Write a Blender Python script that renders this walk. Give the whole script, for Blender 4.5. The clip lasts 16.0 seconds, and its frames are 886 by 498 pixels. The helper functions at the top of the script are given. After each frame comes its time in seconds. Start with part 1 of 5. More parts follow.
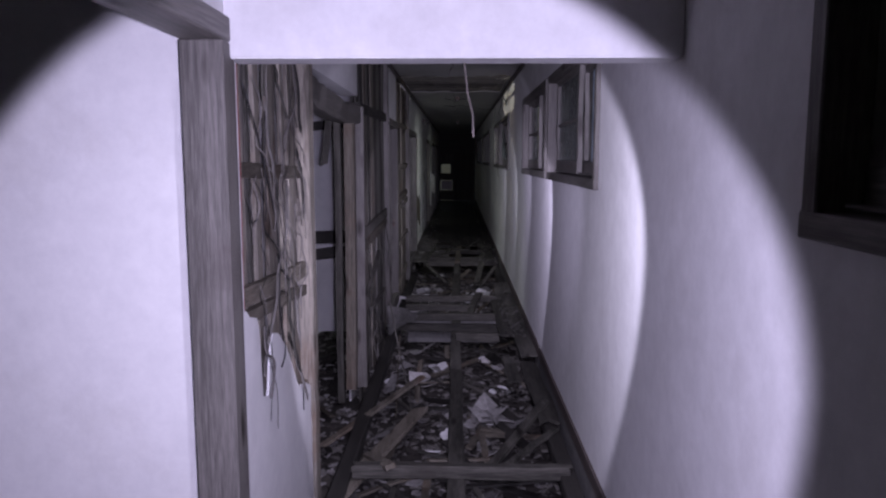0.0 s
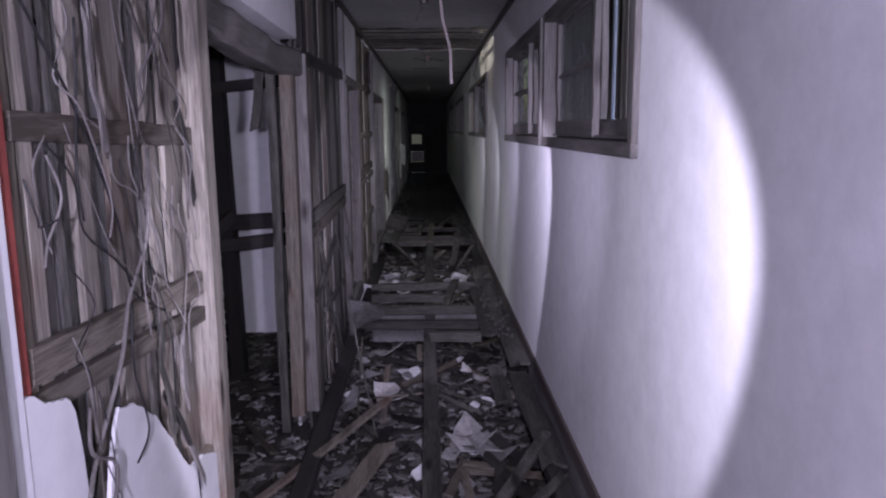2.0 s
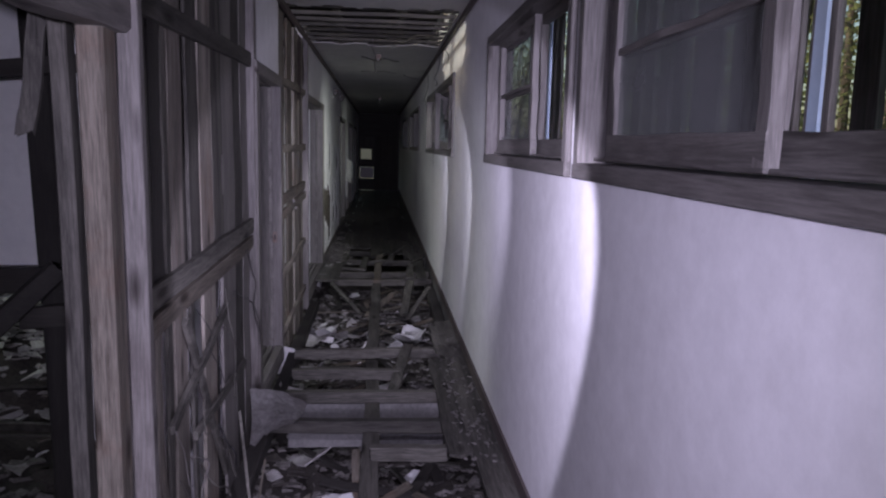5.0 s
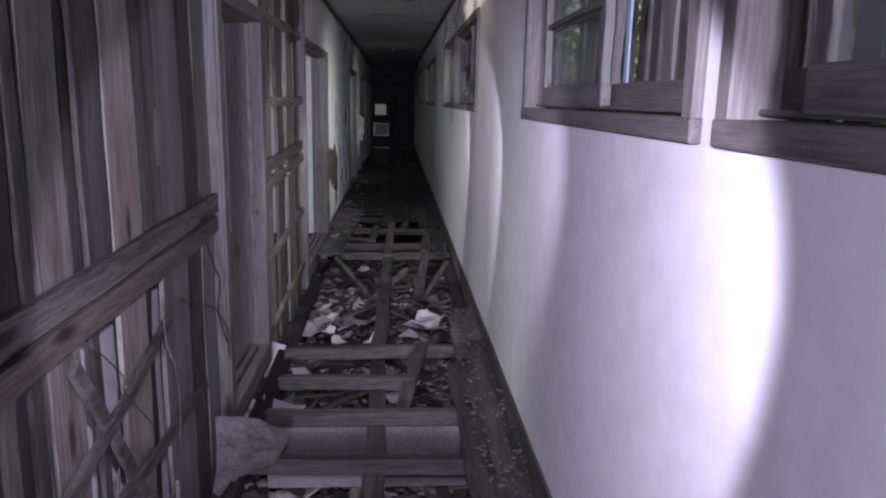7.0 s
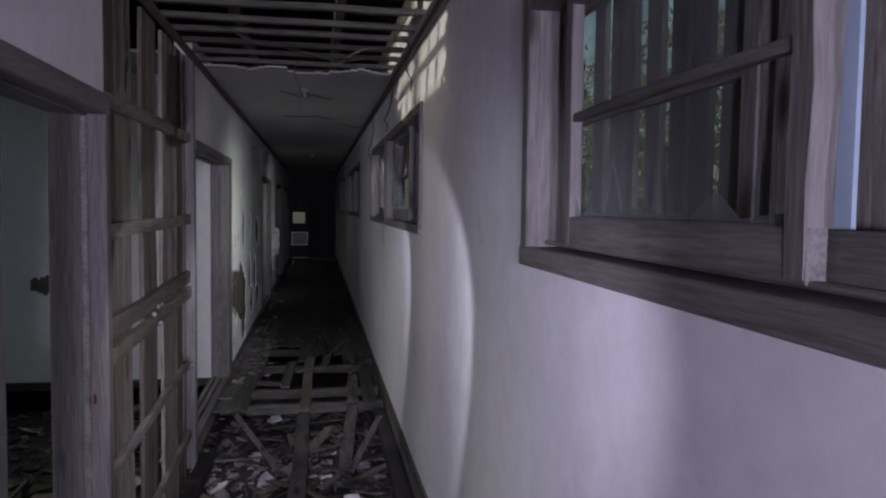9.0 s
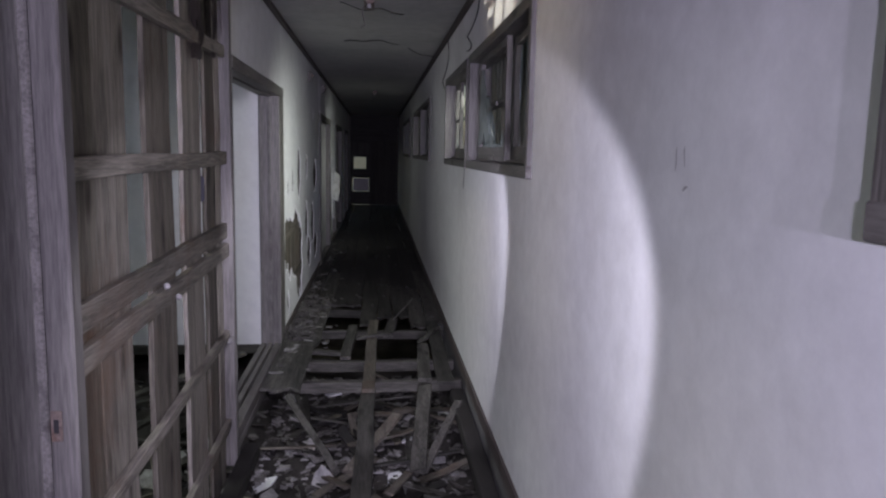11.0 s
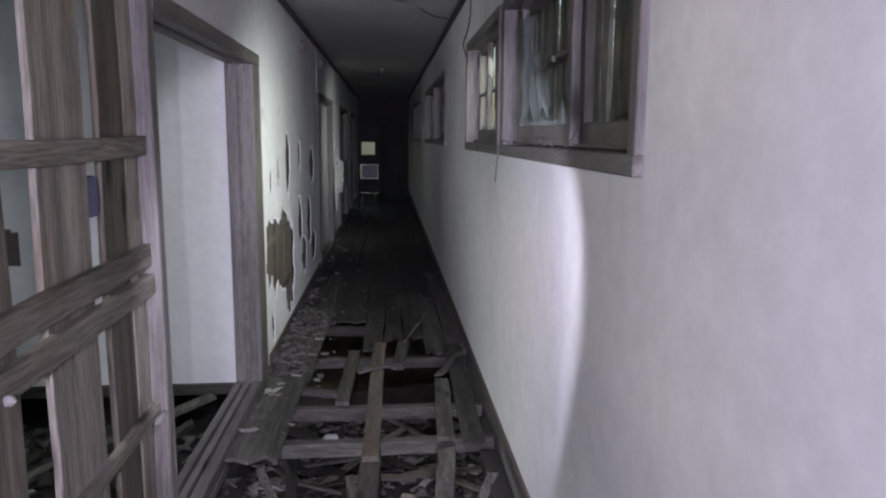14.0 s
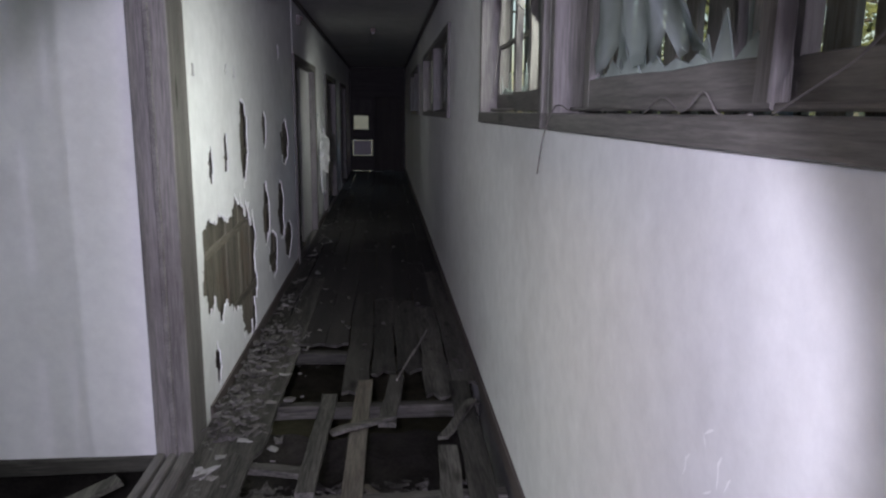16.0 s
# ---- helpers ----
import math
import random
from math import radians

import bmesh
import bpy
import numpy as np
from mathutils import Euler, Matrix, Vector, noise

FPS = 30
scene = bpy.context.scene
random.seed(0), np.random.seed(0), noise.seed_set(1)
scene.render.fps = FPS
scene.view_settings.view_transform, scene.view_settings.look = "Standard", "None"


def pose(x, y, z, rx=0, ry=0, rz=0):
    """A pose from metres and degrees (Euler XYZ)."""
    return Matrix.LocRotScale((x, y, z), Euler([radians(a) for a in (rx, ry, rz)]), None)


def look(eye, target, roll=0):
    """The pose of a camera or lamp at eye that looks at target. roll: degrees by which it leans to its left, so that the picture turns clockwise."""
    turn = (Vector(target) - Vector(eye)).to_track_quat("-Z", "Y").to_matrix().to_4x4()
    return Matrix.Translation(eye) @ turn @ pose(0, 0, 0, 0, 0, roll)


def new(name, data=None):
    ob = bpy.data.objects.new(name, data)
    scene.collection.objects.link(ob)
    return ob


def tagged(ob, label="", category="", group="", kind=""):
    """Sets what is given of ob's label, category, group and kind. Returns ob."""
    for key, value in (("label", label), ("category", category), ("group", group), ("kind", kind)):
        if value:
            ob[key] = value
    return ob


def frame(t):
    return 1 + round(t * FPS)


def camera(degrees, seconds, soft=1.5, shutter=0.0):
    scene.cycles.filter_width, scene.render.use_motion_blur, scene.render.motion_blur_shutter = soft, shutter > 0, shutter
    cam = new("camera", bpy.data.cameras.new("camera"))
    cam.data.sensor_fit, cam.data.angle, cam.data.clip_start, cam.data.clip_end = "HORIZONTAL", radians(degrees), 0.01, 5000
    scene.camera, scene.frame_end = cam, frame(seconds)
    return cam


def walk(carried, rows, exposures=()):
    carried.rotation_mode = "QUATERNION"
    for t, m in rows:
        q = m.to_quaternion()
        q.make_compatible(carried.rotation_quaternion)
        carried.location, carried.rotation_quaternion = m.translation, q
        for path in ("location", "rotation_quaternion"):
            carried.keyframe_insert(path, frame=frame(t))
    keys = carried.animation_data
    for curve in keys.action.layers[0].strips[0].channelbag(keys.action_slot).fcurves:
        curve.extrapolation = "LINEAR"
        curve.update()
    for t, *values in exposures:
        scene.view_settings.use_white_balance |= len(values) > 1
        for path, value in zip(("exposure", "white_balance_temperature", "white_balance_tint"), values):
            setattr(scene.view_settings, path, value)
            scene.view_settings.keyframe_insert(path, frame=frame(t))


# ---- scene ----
cam = camera(63.5, 16.0, soft=2.3)
PATH = [
    (0, (-0.097, -0.134, 1.611), (-0.136, 1.85, 1.36), 0.0),
    (0.5, (-0.097, 0.18, 1.616), (-0.064, 2.156, 1.307), -0.2),
    (1, (-0.105, 0.528, 1.642), (-0.082, 2.521, 1.481), -0.2),
    (1.5, (-0.094, 0.765, 1.598), (-0.061, 2.755, 1.403), -0.5),
    (2, (-0.098, 1.0, 1.559), (-0.061, 2.972, 1.23), -0.5),
    (2.5, (-0.082, 1.253, 1.546), (-0.018, 3.222, 1.201), -0.2),
    (3, (-0.067, 1.537, 1.572), (0.116, 3.478, 1.125), 1.1),
    (3.5, (-0.054, 1.999, 1.512), (0.246, 3.939, 1.128), 2.1),
    (4, (-0.045, 2.265, 1.515), (0.26, 4.173, 0.998), 1.7),
    (4.5, (-0.078, 2.576, 1.559), (0.146, 4.543, 1.277), 1.6),
    (7, (-0.011, 3.928, 1.533), (0.121, 5.882, 1.128), 1.2),
    (7.5, (0.004, 4.231, 1.547), (0.336, 6.149, 1.088), 0.8),
    (8, (0.045, 4.6, 1.52), (0.309, 6.533, 1.079), 0.8),
    (8.5, (0.045, 4.952, 1.556), (0.457, 6.876, 1.196), 0.5),
    (9, (0.0, 5.311, 1.617), (0.348, 7.277, 1.499), 0.8),
    (9.5, (0.015, 5.648, 1.585), (0.203, 7.634, 1.437), 0.6),
    (10, (-0.04, 5.915, 1.565), (0.219, 7.884, 1.327), 0.8),
    (10.2, (-0.044, 6.031, 1.554), (0.184, 7.999, 1.278), 1.1),
    (12.5, (-0.032, 6.979, 1.574), (0.137, 8.957, 1.332), 1.1),
    (13, (-0.062, 7.215, 1.563), (0.185, 9.179, 1.282), 1.3),
    (13.5, (-0.024, 7.488, 1.56), (0.105, 9.471, 1.333), 0.8),
    (14, (0.005, 7.69, 1.549), (0.157, 9.659, 1.239), 0.4),
    (14.5, (0.009, 8.017, 1.554), (0.18, 9.99, 1.274), -0.8),
    (15, (0.017, 8.331, 1.531), (0.184, 10.3, 1.22), 0.6),
    (15.5, (0.039, 8.665, 1.531), (0.208, 10.624, 1.162), 0.4),
    (16, (0.065, 9.058, 1.515), (0.224, 11.015, 1.137), 0.4),
]
EXPOSURES = [(0, -0.5), (0.5, -0.5), (1.0, -0.35), (1.5, -0.2), (2.0, 0.0), (2.5, 0.05), (3.0, -0.2), (3.5, -0.55), (4.0, -0.55), (4.5, 0.05), (7, 0.7), (7.5, 0.1), (8, 0.15), (8.5, 0.35), (9, 0.15), (9.5, 0.65), (10, 0.65), (12.5, 1.2), (13, 0.95), (13.5, 1.25), (14, 1.3), (15, 1.35), (15.5, 1.4), (16, 1.25)]
walk(cam, [(t, look(eye, target, roll)) for t, eye, target, roll in PATH], EXPOSURES)

# ---- light ----
# The walk's torch is a lamp carried along; it stands still here as a few beams down the corridor.
world = bpy.data.worlds.new("world")
scene.world = world
world.use_nodes = True
wn = world.node_tree.nodes
sky = wn.new("ShaderNodeTexSky")
sky.sky_type, sky.sun_disc = "NISHITA", False
sky.sun_elevation, sky.sun_rotation = radians(15.5), radians(270)
sky.dust_density, sky.ozone_density = 2.5, 0.6
world.node_tree.links.new(sky.outputs["Color"], wn["Background"].inputs["Color"])
wn["Background"].inputs["Strength"].default_value = 0.12


def lamp(name, kind, power, color, m, **extra):
    data = bpy.data.lights.new(name, kind)
    data.energy, data.color = power, color
    if kind == "SPOT":
        data.spot_size, data.spot_blend, data.shadow_soft_size = radians(extra["size"]), extra["blend"], 0.03
    if kind == "AREA":
        data.shape, data.size, data.size_y = "RECTANGLE", extra["size"], extra["size_y"]
    if kind == "SUN":
        data.angle = radians(extra["size"])
    ob = new(name, data)
    ob.matrix_world = m
    return ob


lamp("sun", "SUN", 1.3, (1.0, 0.96, 0.88), look((-30, -1.8, 8.3), (0, 0, 0)), size=1.0)
# five stand where the rim of the beam shows, three softer ones carry it on between them
for y, power, color, aim, size, blend in (
        (-0.05, 370, (0.72, 0.65, 1.0), (-0.13, 1, -0.285), 66, 0.10), (0.75, 62, (0.77, 0.71, 1.0), (-0.34, 1, -0.28), 66, 0.8), (1.62, 165, (0.77, 0.71, 1.0), (0.03, 1, -0.29), 70, 0.12), (2.95, 58, (0.72, 0.64, 1.0), (0.08, 1, -0.29), 76, 0.9),
        (4.25, 100, (0.75, 0.68, 1.0), (0.09, 1, -0.34), 70, 0.12), (5.85, 36, (0.75, 0.68, 1.0), (0.24, 1, -0.32), 74, 0.7), (7.15, 42, (0.82, 0.785, 1.0), (0.03, 1, -0.38), 71, 0.13), (8.95, 42, (0.82, 0.785, 1.0), (0.03, 1, -0.40), 71, 0.22)):
    eye = Vector((-0.05, y, 1.60))
    lamp("torch_beam", "SPOT", power, color, look(eye, eye + Vector(aim)), size=size, blend=blend)
# daylight from the window of the side room, and from two corridor windows
for y, z, width, power in ((9.2, 1.9, 3.2, 9.0),):
    ob = lamp("room_daylight", "AREA", power, (0.93, 1.0, 0.95), look((-4.38, y, z), (0, y, z - 2.2)), size=width, size_y=1.3)
    ob.data.spread = radians(75)
ob = lamp("window_daylight", "AREA", 6.0, (0.95, 1.0, 0.96), look((0.715, 12.1, 1.90), (-0.82, 13.0, 0.95)), size=1.3, size_y=0.6)
ob.data.spread = radians(95)
ob = lamp("window_daylight", "AREA", 3.0, (0.95, 1.0, 0.96), look((0.715, 17.5, 1.90), (-0.82, 18.6, 0.95)), size=1.2, size_y=0.6)
ob.data.spread = radians(95)


# ---- materials ----
def material(name, dark, light, rough=0.8, scale=3.0, stretch=(1, 1, 1), bump=0.3, stain=None, stain_amount=0.35, vary=0.25, coord="Object", metal=0.0, knots=None):
    """Two scales of noise between two colours, optional stains, a little change from object to object."""
    m = bpy.data.materials.new(name)
    m.use_nodes = True
    nt = m.node_tree
    n, link = nt.nodes, nt.links.new
    bsdf = n["Principled BSDF"]
    tc = n.new("ShaderNodeTexCoord")
    mp = n.new("ShaderNodeMapping")
    mp.inputs["Scale"].default_value = stretch
    link(tc.outputs[coord], mp.inputs["Vector"])
    info = n.new("ShaderNodeObjectInfo")
    add = n.new("ShaderNodeVectorMath")
    add.operation = "MULTIPLY_ADD"
    add.inputs[1].default_value = (7, 7, 7)
    comb = n.new("ShaderNodeCombineXYZ")
    for s in "XYZ":
        link(info.outputs["Random"], comb.inputs[s])
    link(comb.outputs[0], add.inputs[0])
    link(mp.outputs[0], add.inputs[2])
    big, fine = n.new("ShaderNodeTexNoise"), n.new("ShaderNodeTexNoise")
    big.inputs["Scale"].default_value, big.inputs["Detail"].default_value = scale, 6
    fine.inputs["Scale"].default_value, fine.inputs["Detail"].default_value = scale * 9, 8
    fine.inputs["Roughness"].default_value = 0.7
    link(add.outputs[0], big.inputs["Vector"])
    link(add.outputs[0], fine.inputs["Vector"])
    mixf = n.new("ShaderNodeMix")
    mixf.inputs["Factor"].default_value = 0.6
    link(big.outputs["Fac"], mixf.inputs["A"])
    link(fine.outputs["Fac"], mixf.inputs["B"])
    ramp = n.new("ShaderNodeValToRGB")
    ramp.color_ramp.elements[0].position, ramp.color_ramp.elements[1].position = (0.41, 0.60) if knots else (0.36, 0.64)
    ramp.color_ramp.elements[0].color, ramp.color_ramp.elements[1].color = (*dark, 1), (*light, 1)
    link(mixf.outputs["Result"], ramp.inputs["Fac"])
    color = ramp.outputs["Color"]
    if stain:
        sn = n.new("ShaderNodeTexNoise")
        sn.inputs["Scale"].default_value, sn.inputs["Detail"].default_value = scale * 0.6 + 0.4, 9
        sn.inputs["Roughness"].default_value = 0.72
        link(tc.outputs[coord], sn.inputs["Vector"])
        sr = n.new("ShaderNodeValToRGB")
        sr.color_ramp.elements[0].position, sr.color_ramp.elements[1].position = 0.52, 0.74
        sr.color_ramp.elements[1].color = (stain_amount,) * 3 + (1,)
        link(sn.outputs["Fac"], sr.inputs["Fac"])
        sm = n.new("ShaderNodeMix")
        sm.data_type = "RGBA"
        link(sr.outputs["Color"], sm.inputs["Factor"])
        link(color, sm.inputs["A"])
        sm.inputs["B"].default_value = (*stain, 1)
        color = sm.outputs["Result"]
    if knots:
        km, kv = n.new("ShaderNodeMapping"), n.new("ShaderNodeTexVoronoi")
        km.inputs["Scale"].default_value = knots
        link(tc.outputs[coord], km.inputs["Vector"])
        link(km.outputs[0], kv.inputs["Vector"])
        kv.inputs["Scale"].default_value = 1.0
        kr = n.new("ShaderNodeValToRGB")
        kr.color_ramp.elements[0].position, kr.color_ramp.elements[1].position = 0.07, 0.20
        kr.color_ramp.elements[0].color = (0.22, 0.20, 0.18, 1)
        link(kv.outputs["Distance"], kr.inputs["Fac"])
        kx = n.new("ShaderNodeMix")
        kx.data_type, kx.blend_type = "RGBA", "MULTIPLY"
        kx.inputs["Factor"].default_value = 1.0
        link(color, kx.inputs["A"])
        link(kr.outputs["Color"], kx.inputs["B"])
        color = kx.outputs["Result"]
    hsv = n.new("ShaderNodeHueSaturation")
    vr = n.new("ShaderNodeMapRange")
    vr.inputs["To Min"].default_value, vr.inputs["To Max"].default_value = 1 - vary, 1 + vary
    link(info.outputs["Random"], vr.inputs["Value"])
    link(vr.outputs["Result"], hsv.inputs["Value"])
    link(color, hsv.inputs["Color"])
    link(hsv.outputs["Color"], bsdf.inputs["Base Color"])
    rr = n.new("ShaderNodeMapRange")
    rr.inputs["To Min"].default_value, rr.inputs["To Max"].default_value = max(rough - 0.15, 0.05), min(rough + 0.12, 1)
    link(fine.outputs["Fac"], rr.inputs["Value"])
    link(rr.outputs["Result"], bsdf.inputs["Roughness"])
    bsdf.inputs["Metallic"].default_value = metal
    bsdf.inputs["Specular IOR Level"].default_value = 0.3
    bp = n.new("ShaderNodeBump")
    bp.inputs["Strength"].default_value, bp.inputs["Distance"].default_value = bump, 0.01
    link(mixf.outputs["Result"], bp.inputs["Height"])
    link(bp.outputs["Normal"], bsdf.inputs["Normal"])
    return m


def glass_material(name, tint, rough, opacity):
    m = bpy.data.materials.new(name)
    m.use_nodes = True
    nt = m.node_tree
    n, link = nt.nodes, nt.links.new
    bsdf, out = n["Principled BSDF"], n["Material Output"]
    bsdf.inputs["Base Color"].default_value = (*tint, 1)
    bsdf.inputs["Roughness"].default_value = rough
    clear = n.new("ShaderNodeBsdfTransparent")
    clear.inputs["Color"].default_value = (0.86, 0.9, 0.88, 1)
    noise_tex = n.new("ShaderNodeTexNoise")
    noise_tex.inputs["Scale"].default_value, noise_tex.inputs["Detail"].default_value = 6, 8
    tc = n.new("ShaderNodeTexCoord")
    link(tc.outputs["Object"], noise_tex.inputs["Vector"])
    mr = n.new("ShaderNodeMapRange")
    mr.inputs["From Min"].default_value, mr.inputs["From Max"].default_value = 0.3, 0.7
    mr.inputs["To Min"].default_value, mr.inputs["To Max"].default_value = opacity - 0.15, opacity + 0.15
    link(noise_tex.outputs["Fac"], mr.inputs["Value"])
    mix = n.new("ShaderNodeMixShader")
    link(mr.outputs["Result"], mix.inputs["Fac"])
    link(clear.outputs[0], mix.inputs[1])
    link(bsdf.outputs[0], mix.inputs[2])
    link(mix.outputs[0], out.inputs["Surface"])
    return m


PLASTER = material("painted_plaster", (0.66, 0.66, 0.65), (0.80, 0.80, 0.79), 0.75, 1.1, (1, 1, 1), 0.12, (0.42, 0.40, 0.36), 0.30, 0.02)
BOARD = material("white_plasterboard", (0.68, 0.68, 0.67), (0.78, 0.78, 0.76), 0.7, 1.6, (1, 1, 1), 0.08, (0.40, 0.37, 0.32), 0.28, 0.04)
GREYWALL = material("grey_lining_board", (0.34, 0.33, 0.33), (0.48, 0.47, 0.46), 0.8, 2.0, (1, 1, 1), 0.15, (0.2, 0.18, 0.15), 0.4, 0.05)
CEILING = material("ceiling_board", (0.31, 0.315, 0.30), (0.44, 0.44, 0.415), 0.8, 1.2, (1, 1, 1), 0.1, (0.26, 0.23, 0.19), 0.5, 0.02)
WOODS = {}
for axis, stretch, spots in (("x", (0.35, 6, 6), (2.2, 7, 7)), ("y", (6, 0.35, 6), (7, 2.2, 7)), ("z", (6, 6, 0.35), (7, 7, 2.2))):
    WOODS["old" + axis] = material("weathered_wood_" + axis, (0.026, 0.0255, 0.021), (0.116, 0.111, 0.094), 0.78, 2.5, stretch, 0.5, (0.03, 0.025, 0.02), 0.7, 0.42, knots=spots)
    WOODS["pale" + axis] = material("bare_pine_" + axis, (0.070, 0.062, 0.047), (0.205, 0.186, 0.148), 0.75, 2.5, stretch, 0.5, (0.135, 0.075, 0.045), 0.65, 0.25, knots=spots)
    WOODS["bright" + axis] = material("bleached_wood_" + axis, (0.105, 0.096, 0.078), (0.300, 0.275, 0.228), 0.75, 2.5, stretch, 0.5, (0.165, 0.098, 0.060), 0.65, 0.22, knots=spots)
    WOODS["grey" + axis] = material("silvered_wood_" + axis, (0.150, 0.138, 0.120), (0.385, 0.360, 0.325), 0.8, 2.5, stretch, 0.5, (0.170, 0.110, 0.085), 0.6, 0.25, knots=spots)
    # dark wood; also carries the painted dimness of far floor and end walls
    WOODS["dark" + axis] = material("dark_and_shaded_wood_" + axis, (0.019, 0.018, 0.016), (0.052, 0.049, 0.043), 0.7, 2.5, stretch, 0.5, (0.015, 0.012, 0.01), 0.6, 0.30)
    WOODS["frame" + axis] = material("stained_frame_wood_" + axis, (0.092, 0.087, 0.078), (0.205, 0.194, 0.176), 0.55, 2.2, stretch, 0.3, (0.07, 0.055, 0.05), 0.6, 0.12, knots=spots)
RED = material("red_sheet", (0.22, 0.05, 0.04), (0.38, 0.09, 0.07), 0.7, 4, (1, 1, 1), 0.3, (0.1, 0.03, 0.03), 0.5, 0.1)
EARTH = material("rubble_earth", (0.022, 0.020, 0.017), (0.075, 0.068, 0.058), 0.95, 5, (1, 1, 1), 1.0, (0.02, 0.018, 0.015), 0.6, 0.1)
CHIPS = material("plaster_chips", (0.06, 0.056, 0.05), (0.22, 0.21, 0.19), 0.9, 6, (1, 1, 1), 0.5, (0.05, 0.045, 0.04), 0.8, 0.3)
SHARD = material("broken_plasterboard", (0.17, 0.165, 0.155), (0.42, 0.41, 0.39), 0.85, 5, (1, 1, 1), 0.4, (0.12, 0.10, 0.08), 0.75, 0.3)
PAPER = material("crumpled_paper", (0.55, 0.55, 0.53), (0.75, 0.75, 0.73), 0.8, 6, (1, 1, 1), 0.3, (0.3, 0.27, 0.22), 0.4, 0.12)
# whiter than the wall: the scratches' glint is put into the colour
SCRATCH_GLINT = material("scratch_glint_white", (0.87, 0.87, 0.86), (0.93, 0.93, 0.92), 0.5, 6, (1, 1, 1), 0.2, vary=0.02)
CONCRETE = material("foundation_concrete", (0.10, 0.10, 0.095), (0.2, 0.195, 0.185), 0.9, 4, (1, 1, 1), 0.5, (0.05, 0.045, 0.04), 0.6, 0.05)
CABLE_DARK = material("black_cable", (0.015, 0.015, 0.015), (0.03, 0.03, 0.03), 0.5, 8, (1, 1, 1), 0.1)
CABLE_PALE = material("grey_cable", (0.10, 0.092, 0.085), (0.20, 0.187, 0.17), 0.55, 8, (1, 1, 1), 0.1)
TRIM = material("brown_trim", (0.06, 0.05, 0.045), (0.12, 0.10, 0.09), 0.6, 3, (3, 0.4, 3), 0.3, (0.03, 0.03, 0.03), 0.5, 0.1)
# aluminium whose blue is the sky's reflection, put into the base colour
METAL = material("aluminium_sky_blue", (0.48, 0.62, 0.74), (0.58, 0.71, 0.82), 0.35, 5, (1, 1, 1), 0.1, metal=0.2)
BLUEBOX = material("blue_grey_box", (0.13, 0.13, 0.22), (0.18, 0.18, 0.28), 0.5, 6, (1, 1, 1), 0.1)
RUST = material("rusty_metal", (0.08, 0.06, 0.05), (0.22, 0.18, 0.15), 0.6, 9, (1, 1, 1), 0.3, (0.16, 0.07, 0.03), 0.7, metal=0.3)
LEAF = material("leaves", (0.09, 0.11, 0.03), (0.19, 0.20, 0.075), 0.6, 3, (1, 1, 1), 0.1)
BARK = material("bark", (0.06, 0.05, 0.04), (0.16, 0.13, 0.10), 0.9, 4, (4, 4, 0.6), 0.8)
SOIL = material("forest_floor", (0.05, 0.05, 0.03), (0.12, 0.11, 0.07), 0.95, 1.5, (1, 1, 1), 0.8)
FROST = glass_material("dusty_glass", (0.20, 0.205, 0.20), 0.3, 0.36)
PALEGLASS = glass_material("hazy_glass", (0.38, 0.43, 0.40), 0.4, 0.58)


# ---- building blocks ----
def box(bm, x0, x1, y0, y1, z0, z1):
    v = [bm.verts.new((x, y, z)) for x in (x0, x1) for y in (y0, y1) for z in (z0, z1)]
    for a in ((0, 1, 3, 2), (4, 6, 7, 5), (0, 4, 5, 1), (2, 3, 7, 6), (0, 2, 6, 4), (1, 5, 7, 3)):
        bm.faces.new([v[i] for i in a])


def beam(bm, p, q, wide, thick, side=(1, 0, 0), seed=0, wobble=0.004, segments=5, chamfer=0.16, ragged=0.0):
    """A worn timber from p to q with chamfered edges; wide lies along side."""
    rnd = random.Random(seed)
    p, q = Vector(p), Vector(q)
    d = (q - p).normalized()
    u = Vector(side)
    u = (u - d * u.dot(d)).normalized()
    w = d.cross(u)
    a, b = wide / 2, thick / 2
    c = chamfer * min(a, b)
    outline = ((a - c, -b), (a, -b + c), (a, b - c), (a - c, b), (-a + c, b), (-a, b - c), (-a, -b + c), (-a + c, -b))
    rings = []
    for i in range(segments + 1):
        f = i / segments
        mid = p.lerp(q, f) + u * rnd.uniform(-wobble, wobble) + w * rnd.uniform(-wobble, wobble)
        size = 1 + rnd.uniform(-0.03, 0.03)
        ring = []
        for s, r in outline:
            slip = rnd.uniform(-ragged, ragged) if i in (0, segments) else 0
            ring.append(bm.verts.new(mid + u * s * size + w * r * size + d * slip))
        rings.append(ring)
    for r0, r1 in zip(rings, rings[1:]):
        for k in range(8):
            bm.faces.new((r0[k], r0[(k + 1) % 8], r1[(k + 1) % 8], r1[k]))
    bm.faces.new(rings[0][::-1])
    bm.faces.new(rings[-1])


def tube(bm, points, radius, sides=6):
    pts = [Vector(p) for p in points]
    rings = []
    for i, p in enumerate(pts):
        d = (pts[min(i + 1, len(pts) - 1)] - pts[max(i - 1, 0)]).normalized()
        u = d.orthogonal().normalized()
        if rings:
            u = (rings[-1][1] - d * rings[-1][1].dot(d)).normalized()
        w = d.cross(u)
        ring = [bm.verts.new(p + radius * (u * math.cos(6.2832 * k / sides) + w * math.sin(6.2832 * k / sides))) for k in range(sides)]
        rings.append((ring, u))
    for (r0, _), (r1, _) in zip(rings, rings[1:]):
        for k in range(sides):
            bm.faces.new((r0[k], r0[(k + 1) % sides], r1[(k + 1) % sides], r1[k]))
    bm.faces.new(rings[0][0][::-1])
    bm.faces.new(rings[-1][0])


